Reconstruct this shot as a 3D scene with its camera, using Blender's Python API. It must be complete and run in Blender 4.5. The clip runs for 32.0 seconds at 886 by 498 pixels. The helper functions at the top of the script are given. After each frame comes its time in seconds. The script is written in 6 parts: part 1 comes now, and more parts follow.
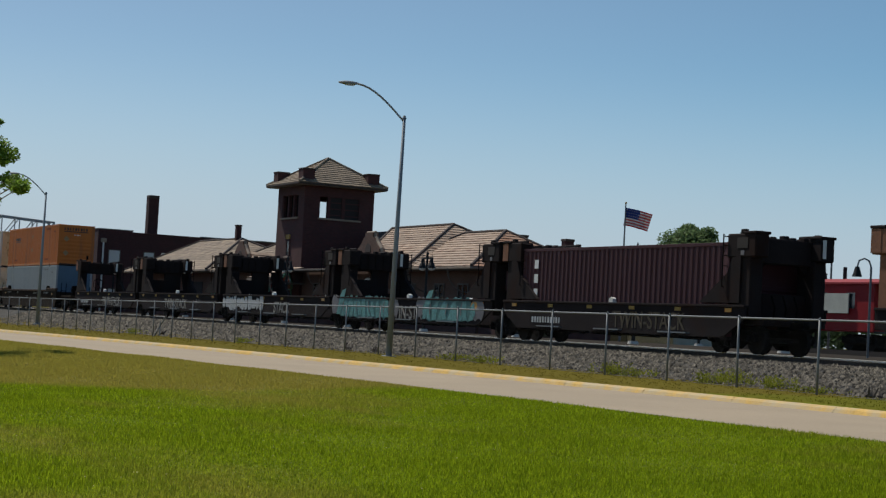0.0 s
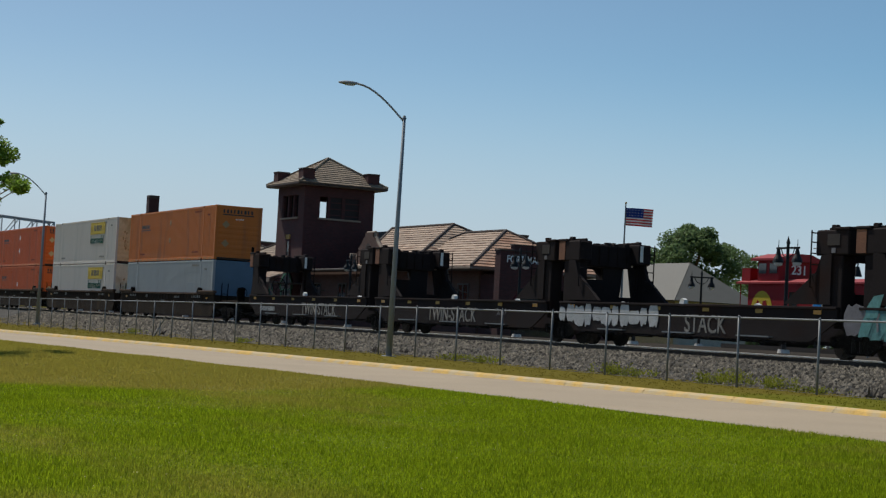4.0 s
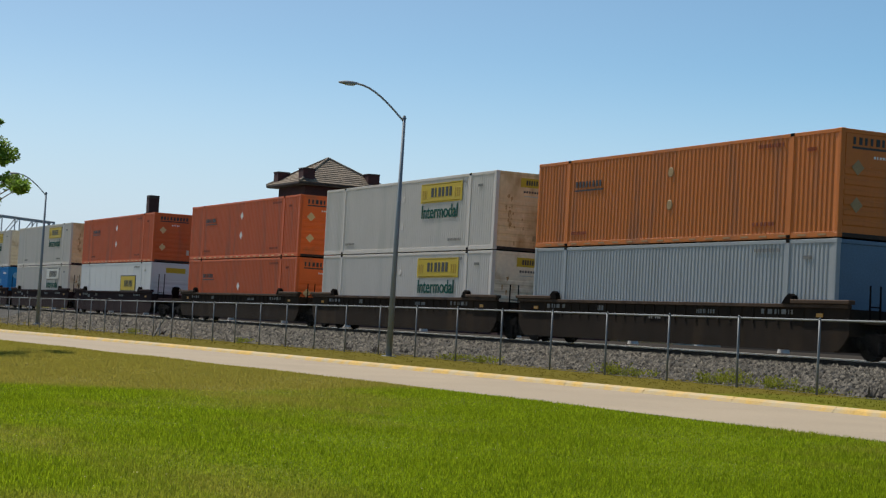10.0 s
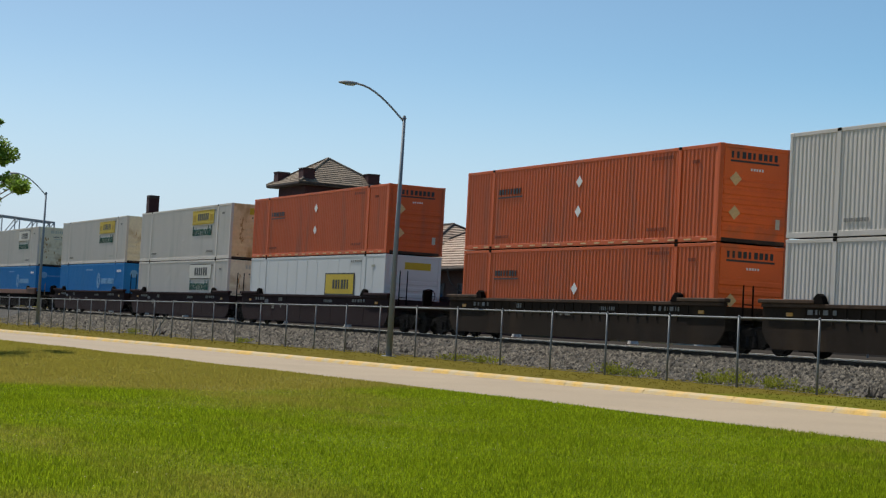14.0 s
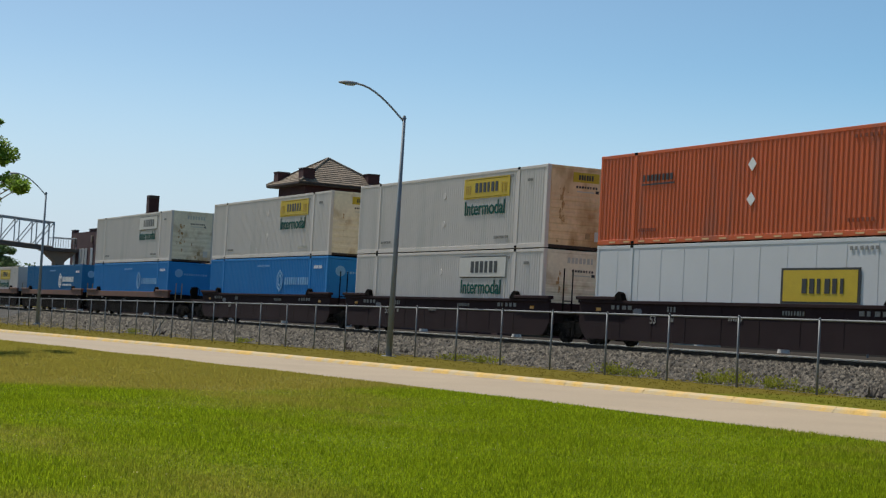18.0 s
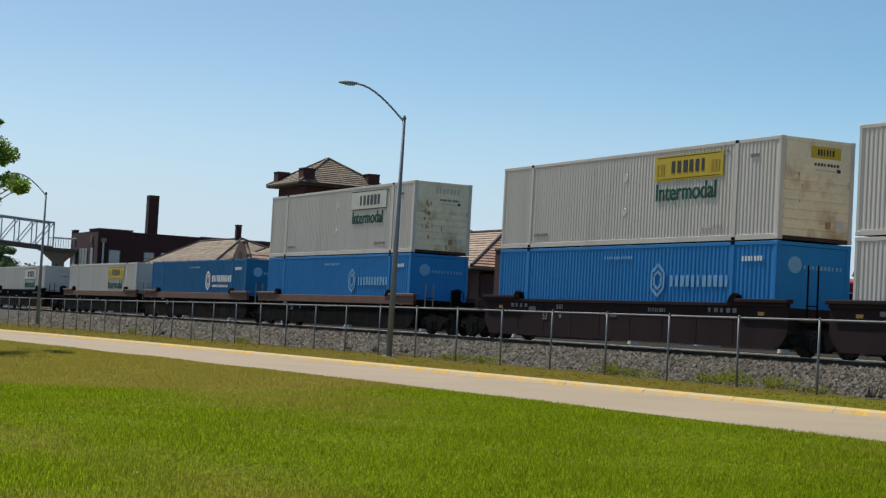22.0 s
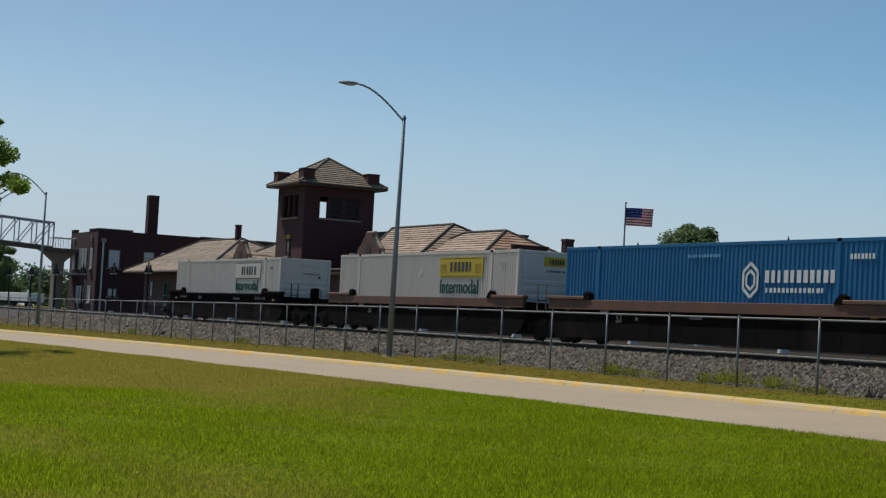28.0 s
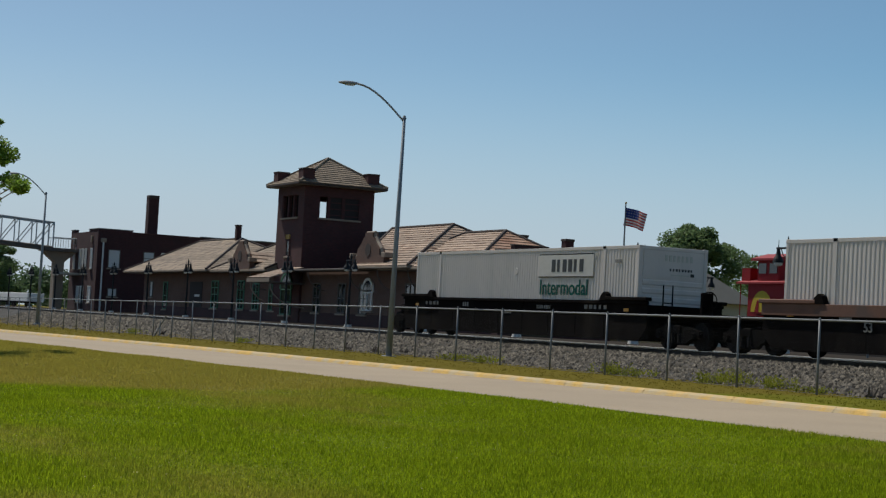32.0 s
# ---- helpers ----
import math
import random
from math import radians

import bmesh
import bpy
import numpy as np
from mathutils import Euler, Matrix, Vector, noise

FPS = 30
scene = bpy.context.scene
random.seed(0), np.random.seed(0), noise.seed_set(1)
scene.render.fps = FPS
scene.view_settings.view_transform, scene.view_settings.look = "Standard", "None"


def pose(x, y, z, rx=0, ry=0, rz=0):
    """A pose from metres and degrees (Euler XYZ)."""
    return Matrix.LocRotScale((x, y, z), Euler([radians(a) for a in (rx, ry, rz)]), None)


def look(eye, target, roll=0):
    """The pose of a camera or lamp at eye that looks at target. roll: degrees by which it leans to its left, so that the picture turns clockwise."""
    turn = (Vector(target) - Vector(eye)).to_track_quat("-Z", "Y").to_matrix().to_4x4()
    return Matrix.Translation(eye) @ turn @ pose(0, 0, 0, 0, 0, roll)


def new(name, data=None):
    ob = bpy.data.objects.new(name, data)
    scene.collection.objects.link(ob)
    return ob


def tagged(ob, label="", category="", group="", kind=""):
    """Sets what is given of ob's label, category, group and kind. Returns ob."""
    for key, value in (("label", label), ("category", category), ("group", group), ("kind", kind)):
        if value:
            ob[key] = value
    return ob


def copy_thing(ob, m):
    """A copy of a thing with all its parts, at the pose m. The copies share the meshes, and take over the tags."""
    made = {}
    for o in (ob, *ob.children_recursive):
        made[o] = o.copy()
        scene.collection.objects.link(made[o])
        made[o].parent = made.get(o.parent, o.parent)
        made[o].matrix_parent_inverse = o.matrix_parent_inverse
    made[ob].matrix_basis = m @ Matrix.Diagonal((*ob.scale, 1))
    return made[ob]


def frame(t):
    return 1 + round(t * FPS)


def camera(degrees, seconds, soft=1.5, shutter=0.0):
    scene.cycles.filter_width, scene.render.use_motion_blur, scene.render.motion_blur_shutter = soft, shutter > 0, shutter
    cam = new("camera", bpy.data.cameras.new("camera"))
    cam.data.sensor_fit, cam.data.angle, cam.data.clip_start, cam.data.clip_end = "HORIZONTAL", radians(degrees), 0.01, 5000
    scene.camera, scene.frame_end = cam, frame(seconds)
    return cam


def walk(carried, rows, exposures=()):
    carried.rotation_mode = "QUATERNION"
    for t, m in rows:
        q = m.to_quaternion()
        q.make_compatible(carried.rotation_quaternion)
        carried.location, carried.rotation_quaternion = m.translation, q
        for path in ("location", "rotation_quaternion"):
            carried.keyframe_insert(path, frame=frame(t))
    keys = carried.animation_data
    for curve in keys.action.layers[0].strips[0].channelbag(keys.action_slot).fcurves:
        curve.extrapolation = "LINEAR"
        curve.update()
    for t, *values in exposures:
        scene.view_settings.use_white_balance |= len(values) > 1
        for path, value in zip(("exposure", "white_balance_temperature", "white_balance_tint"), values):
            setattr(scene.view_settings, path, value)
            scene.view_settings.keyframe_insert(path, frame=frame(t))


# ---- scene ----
cam = camera(29.05, 32.0, soft=1.3)
EYE = Vector((0.0, 0.0, 1.55))
YAW, PITCH, ROLL = radians(-63.76), radians(2.61), 3.11
AIM = EYE + Vector((math.sin(YAW) * math.cos(PITCH), math.cos(YAW) * math.cos(PITCH), math.sin(PITCH)))
walk(cam, [(0.0, look(EYE, AIM, ROLL)), (32.0, look(EYE, AIM, ROLL))],
     exposures=[(0.0, -0.18), (3.5, -0.13), (6.0, -0.1), (8.0, 0.02), (9.5, 0.15), (11.0, 0.21), (17.0, 0.18), (22.0, 0.18), (24.0, 0.12), (25.2, 0.04), (27.5, -0.12),
                (32.0, -0.18)])

# ---------------------------------------------------------------- daylight
SUN_EL, SUN_AZ = radians(55), radians(-104)      # azimuth from +y towards +x
world = bpy.data.worlds.new("world")
scene.world = world
world.use_nodes = True
wn = world.node_tree.nodes
sky = wn.new("ShaderNodeTexSky")
sky.sky_type, sky.sun_disc = "NISHITA", False
sky.sun_elevation, sky.sun_rotation = SUN_EL, SUN_AZ
sky.air_density, sky.dust_density, sky.ozone_density = 0.76, 0.0, 1.9
wn["Background"].inputs["Strength"].default_value = 0.100
wl = world.node_tree.links
SUN_DIR = Vector((math.sin(SUN_AZ) * math.cos(SUN_EL), math.cos(SUN_AZ) * math.cos(SUN_EL), math.sin(SUN_EL)))
way = wn.new("ShaderNodeTexCoord")
# clear air away from the sun is a deeper blue
near_sun, depth, clear, deep = wn.new("ShaderNodeVectorMath"), wn.new("ShaderNodeMapRange"), wn.new("ShaderNodeMix"), wn.new("ShaderNodeVectorMath")
near_sun.operation, deep.operation, clear.data_type = "DOT_PRODUCT", "MULTIPLY", "RGBA"
near_sun.inputs[1].default_value = SUN_DIR
depth.inputs["From Min"].default_value, depth.inputs["From Max"].default_value = 0.66, 0.40
clear.inputs[6].default_value, clear.inputs[7].default_value = (1.02, 1.01, 0.92, 1), (0.78, 1.01, 0.99, 1)
wl.new(way.outputs["Generated"], near_sun.inputs[0]); wl.new(near_sun.outputs["Value"], depth.inputs["Value"]); wl.new(depth.outputs[0], clear.inputs[0])
wl.new(sky.outputs[0], deep.inputs[0]); wl.new(clear.outputs[2], deep.inputs[1])
# humid summer haze over the horizon
height, low, veil = wn.new("ShaderNodeSeparateXYZ"), wn.new("ShaderNodeMapRange"), wn.new("ShaderNodeMix")
low.interpolation_type = "SMOOTHSTEP"
low.inputs["From Min"].default_value, low.inputs["From Max"].default_value = 0.015, 0.165
low.inputs["To Min"].default_value, low.inputs["To Max"].default_value = 0.92, 0.0
veil.data_type = "RGBA"
veil.inputs[7].default_value = (5.05, 5.85, 6.8, 1)
wl.new(way.outputs["Generated"], height.inputs[0]); wl.new(height.outputs[2], low.inputs["Value"]); wl.new(low.outputs[0], veil.inputs[0])
wl.new(deep.outputs[0], veil.inputs[6])
wl.new(veil.outputs[2], wn["Background"].inputs["Color"])
sun = new("sun", bpy.data.lights.new("sun", "SUN"))
sun.data.energy, sun.data.angle, sun.data.color = 4.2, radians(0.53), (1.0, 0.95, 0.86)
sun.matrix_world = look(SUN_DIR * 50, (0, 0, 0))


# ---------------------------------------------------------------- materials
def mat(name, col, rough=0.7, metal=0.0, var=0.18, scale=1.5, fine=25.0, bump=0.0, stretch=(1, 1, 1), dirt=None, dirt_amount=0.0,
        rand=0.0, island=False, spec=0.5, thin=0.0):
    """Colour with broad stains and fine grain, optional dirt of its own colour and relief."""
    m = bpy.data.materials.new(name)
    m.use_nodes = True
    n, l = m.node_tree.nodes, m.node_tree.links
    b = n["Principled BSDF"]
    b.inputs["Roughness"].default_value, b.inputs["Metallic"].default_value = rough, metal
    b.inputs["Specular IOR Level"].default_value = spec
    tc, mp = n.new("ShaderNodeTexCoord"), n.new("ShaderNodeMapping")
    mp.inputs["Scale"].default_value = stretch
    l.new(tc.outputs["Object"], mp.inputs["Vector"])
    broad, grain = n.new("ShaderNodeTexNoise"), n.new("ShaderNodeTexNoise")
    broad.inputs["Scale"].default_value, broad.inputs["Detail"].default_value = scale, 5
    grain.inputs["Scale"].default_value, grain.inputs["Detail"].default_value = fine, 3
    for t in (broad, grain):
        l.new(mp.outputs[0], t.inputs["Vector"])
    add = n.new("ShaderNodeMath"); add.operation = "ADD"
    l.new(broad.outputs["Fac"], add.inputs[0]); l.new(grain.outputs["Fac"], add.inputs[1])
    rng = n.new("ShaderNodeMapRange")
    rng.inputs["From Min"].default_value, rng.inputs["From Max"].default_value = 0.6, 1.4
    rng.inputs["To Min"].default_value, rng.inputs["To Max"].default_value = 1 - var, 1 + var
    l.new(add.outputs[0], rng.inputs["Value"])
    val = rng.outputs[0]
    if rand:
        src = n.new("ShaderNodeNewGeometry").outputs["Random Per Island"] if island else n.new("ShaderNodeObjectInfo").outputs["Random"]
        r2 = n.new("ShaderNodeMapRange")
        r2.inputs["To Min"].default_value, r2.inputs["To Max"].default_value = 1 - rand, 1 + rand
        l.new(src, r2.inputs["Value"])
        mul = n.new("ShaderNodeMath"); mul.operation = "MULTIPLY"
        l.new(val, mul.inputs[0]); l.new(r2.outputs[0], mul.inputs[1])
        val = mul.outputs[0]
    vm = n.new("ShaderNodeVectorMath"); vm.operation = "SCALE"
    vm.inputs[0].default_value = col
    l.new(val, vm.inputs["Scale"])
    out = vm.outputs[0]
    if dirt:
        dn, dr, mx = n.new("ShaderNodeTexNoise"), n.new("ShaderNodeMapRange"), n.new("ShaderNodeMix")
        dn.inputs["Scale"].default_value, dn.inputs["Detail"].default_value = scale * 0.8, 8
        off = n.new("ShaderNodeMapping")
        off.inputs["Location"].default_value, off.inputs["Scale"].default_value = (7, 3, 1), stretch
        l.new(tc.outputs["Object"], off.inputs["Vector"]); l.new(off.outputs[0], dn.inputs["Vector"])
        dr.inputs["From Min"].default_value, dr.inputs["From Max"].default_value = 0.62 - 0.3 * dirt_amount, 0.78 - 0.2 * dirt_amount
        l.new(dn.outputs["Fac"], dr.inputs["Value"])
        mx.data_type = "RGBA"
        l.new(dr.outputs[0], mx.inputs[0])
        l.new(out, mx.inputs[6])
        mx.inputs[7].default_value = (*dirt, 1)
        out = mx.outputs[2]
    l.new(out, b.inputs["Base Color"])
    if thin:
        # light passes through leaves and blades
        tr, ms = n.new("ShaderNodeBsdfTranslucent"), n.new("ShaderNodeMixShader")
        ms.inputs[0].default_value = thin
        l.new(out, tr.inputs["Color"])
        l.new(b.outputs[0], ms.inputs[1]); l.new(tr.outputs[0], ms.inputs[2])
        l.new(ms.outputs[0], n["Material Output"].inputs["Surface"])
    if bump:
        bp = n.new("ShaderNodeBump")
        bp.inputs["Strength"].default_value, bp.inputs["Distance"].default_value = bump, 0.02
        l.new(grain.outputs["Fac"], bp.inputs["Height"])
        l.new(bp.outputs[0], b.inputs["Normal"])
    return m


def lawn_mat(name, green, dry, rand=0.0, thin=0.0):
    """Mown grass: green with dry brown drifts."""
    m = mat(name, green, rough=1.0, var=0.13, scale=0.9, fine=45, bump=0.12, spec=0.05, rand=rand, island=True, thin=thin)
    n, l = m.node_tree.nodes, m.node_tree.links
    b = n["Principled BSDF"]
    src = b.inputs["Base Color"].links[0].from_socket
    tc, mp, no, rr, mx = (n.new("ShaderNodeTexCoord"), n.new("ShaderNodeMapping"), n.new("ShaderNodeTexNoise"), n.new("ShaderNodeMapRange"),
                          n.new("ShaderNodeMix"))
    mp.inputs["Scale"].default_value = (0.5, 1.0, 1)
    no.inputs["Roughness"].default_value = 0.62
    no.inputs["Scale"].default_value, no.inputs["Detail"].default_value = 0.16, 7
    rr.inputs["From Min"].default_value, rr.inputs["From Max"].default_value, rr.inputs["To Max"].default_value = 0.47, 0.66, 0.75
    l.new(tc.outputs["Object"], mp.inputs[0]); l.new(mp.outputs[0], no.inputs["Vector"])
    # the far end of the lawn is drier
    sp, far, ad = n.new("ShaderNodeSeparateXYZ"), n.new("ShaderNodeMapRange"), n.new("ShaderNodeMath")
    far.inputs["From Min"].default_value, far.inputs["From Max"].default_value = -29.6, -32.2
    far.inputs["To Min"].default_value, far.inputs["To Max"].default_value = -0.045, 0.31
    ad.operation = "ADD"
    l.new(tc.outputs["Object"], sp.inputs[0]); l.new(sp.outputs[0], far.inputs["Value"])
    l.new(no.outputs["Fac"], ad.inputs[0]); l.new(far.outputs[0], ad.inputs[1]); l.new(ad.outputs[0], rr.inputs["Value"])
    mx.data_type = "RGBA"
    l.new(rr.outputs[0], mx.inputs[0]); l.new(src, mx.inputs[6]); mx.inputs[7].default_value = (*dry, 1)
    l.new(mx.outputs[2], b.inputs["Base Color"])
    if thin:
        tr = [q for q in n if q.bl_idname == "ShaderNodeBsdfTranslucent"][0]
        l.new(mx.outputs[2], tr.inputs["Color"])
    return m


def stones_mat(name, lo, hi, scale):
    """Crushed stone: each stone its own grey, dark gaps by relief."""
    m = bpy.data.materials.new(name)
    m.use_nodes = True
    n, l = m.node_tree.nodes, m.node_tree.links
    b = n["Principled BSDF"]
    b.inputs["Roughness"].default_value = 0.9
    tc, vo, ramp, bp, no = (n.new("ShaderNodeTexCoord"), n.new("ShaderNodeTexVoronoi"), n.new("ShaderNodeMapRange"), n.new("ShaderNodeBump"),
                            n.new("ShaderNodeTexNoise"))
    vo.inputs["Scale"].default_value = scale
    no.inputs["Scale"].default_value, no.inputs["Detail"].default_value = 0.5, 4
    l.new(tc.outputs["Object"], vo.inputs["Vector"]); l.new(tc.outputs["Object"], no.inputs["Vector"])
    sep = n.new("ShaderNodeSeparateColor")
    l.new(vo.outputs["Color"], sep.inputs[0])
    mx = n.new("ShaderNodeMix"); mx.data_type = "RGBA"
    mx.inputs[6].default_value, mx.inputs[7].default_value = (*lo, 1), (*hi, 1)
    l.new(sep.outputs[0], mx.inputs[0])
    vm = n.new("ShaderNodeVectorMath"); vm.operation = "SCALE"
    l.new(mx.outputs[2], vm.inputs[0])
    ramp.inputs["To Min"].default_value, ramp.inputs["To Max"].default_value = 0.6, 1.4
    l.new(no.outputs["Fac"], ramp.inputs["Value"]); l.new(ramp.outputs[0], vm.inputs["Scale"])
    l.new(vm.outputs[0], b.inputs["Base Color"])
    bp.inputs["Strength"].default_value, bp.inputs["Distance"].default_value = 1.0, 0.06
    inv = n.new("ShaderNodeMath"); inv.operation = "SUBTRACT"; inv.inputs[0].default_value = 1.0
    l.new(vo.outputs["Distance"], inv.inputs[1]); l.new(inv.outputs[0], bp.inputs["Height"]); l.new(bp.outputs[0], b.inputs["Normal"])
    return m


def brick_mat(name, c1, c2, mortar):
    m = bpy.data.materials.new(name)
    m.use_nodes = True
    n, l = m.node_tree.nodes, m.node_tree.links
    b = n["Principled BSDF"]
    b.inputs["Roughness"].default_value = 0.9
    tc, sx, cx, br, no = (n.new("ShaderNodeTexCoord"), n.new("ShaderNodeSeparateXYZ"), n.new("ShaderNodeCombineXYZ"), n.new("ShaderNodeTexBrick"),
                          n.new("ShaderNodeTexNoise"))
    l.new(tc.outputs["Object"], sx.inputs[0])
    ad = n.new("ShaderNodeMath"); ad.operation = "ADD"
    l.new(sx.outputs[0], ad.inputs[0]); l.new(sx.outputs[1], ad.inputs[1])
    l.new(ad.outputs[0], cx.inputs[0]); l.new(sx.outputs[2], cx.inputs[1])
    br.inputs["Scale"].default_value = 1.0
    br.inputs["Brick Width"].default_value, br.inputs["Row Height"].default_value, br.inputs["Mortar Size"].default_value = 0.22, 0.075, 0.008
    for k, c in (("Color1", c1), ("Color2", c2), ("Mortar", mortar)):
        br.inputs[k].default_value = (*c, 1)
    l.new(cx.outputs[0], br.inputs["Vector"])
    no.inputs["Scale"].default_value, no.inputs["Detail"].default_value = 0.6, 6
    l.new(tc.outputs["Object"], no.inputs["Vector"])
    rr, vm = n.new("ShaderNodeMapRange"), n.new("ShaderNodeVectorMath")
    rr.inputs["To Min"].default_value, rr.inputs["To Max"].default_value = 0.65, 1.35
    vm.operation = "SCALE"
    l.new(no.outputs["Fac"], rr.inputs["Value"]); l.new(br.outputs["Color"], vm.inputs[0]); l.new(rr.outputs[0], vm.inputs["Scale"])
    l.new(vm.outputs[0], b.inputs["Base Color"])
    return m


def chain_mat(name):
    """Chain-link wire: thin galvanised diamonds with open gaps."""
    m = bpy.data.materials.new(name)
    m.use_nodes = True
    n, l = m.node_tree.nodes, m.node_tree.links
    b = n["Principled BSDF"]
    b.inputs["Base Color"].default_value, b.inputs["Roughness"].default_value, b.inputs["Metallic"].default_value = (0.05, 0.05, 0.05, 1), 0.85, 0.0
    tc, sx = n.new("ShaderNodeTexCoord"), n.new("ShaderNodeSeparateXYZ")
    l.new(tc.outputs["Object"], sx.inputs[0])
    masks = []
    for op in ("ADD", "SUBTRACT"):
        a, pp, lt = n.new("ShaderNodeMath"), n.new("ShaderNodeMath"), n.new("ShaderNodeMath")
        a.operation, pp.operation, lt.operation = op, "PINGPONG", "LESS_THAN"
        l.new(sx.outputs[0], a.inputs[0]); l.new(sx.outputs[2], a.inputs[1])
        pp.inputs[1].default_value, lt.inputs[1].default_value = 0.035, 0.0009
        l.new(a.outputs[0], pp.inputs[0]); l.new(pp.outputs[0], lt.inputs[0])
        masks.append(lt.outputs[0])
    mxm = n.new("ShaderNodeMath"); mxm.operation = "MAXIMUM"
    l.new(masks[0], mxm.inputs[0]); l.new(masks[1], mxm.inputs[1])
    l.new(mxm.outputs[0], b.inputs["Alpha"])
    return m


def glass_mat(name, col, rough=0.05):
    m = bpy.data.materials.new(name)
    m.use_nodes = True
    b = m.node_tree.nodes["Principled BSDF"]
    b.inputs["Base Color"].default_value, b.inputs["Roughness"].default_value = (*col, 1), rough
    b.inputs["Specular IOR Level"].default_value = 0.8
    return m


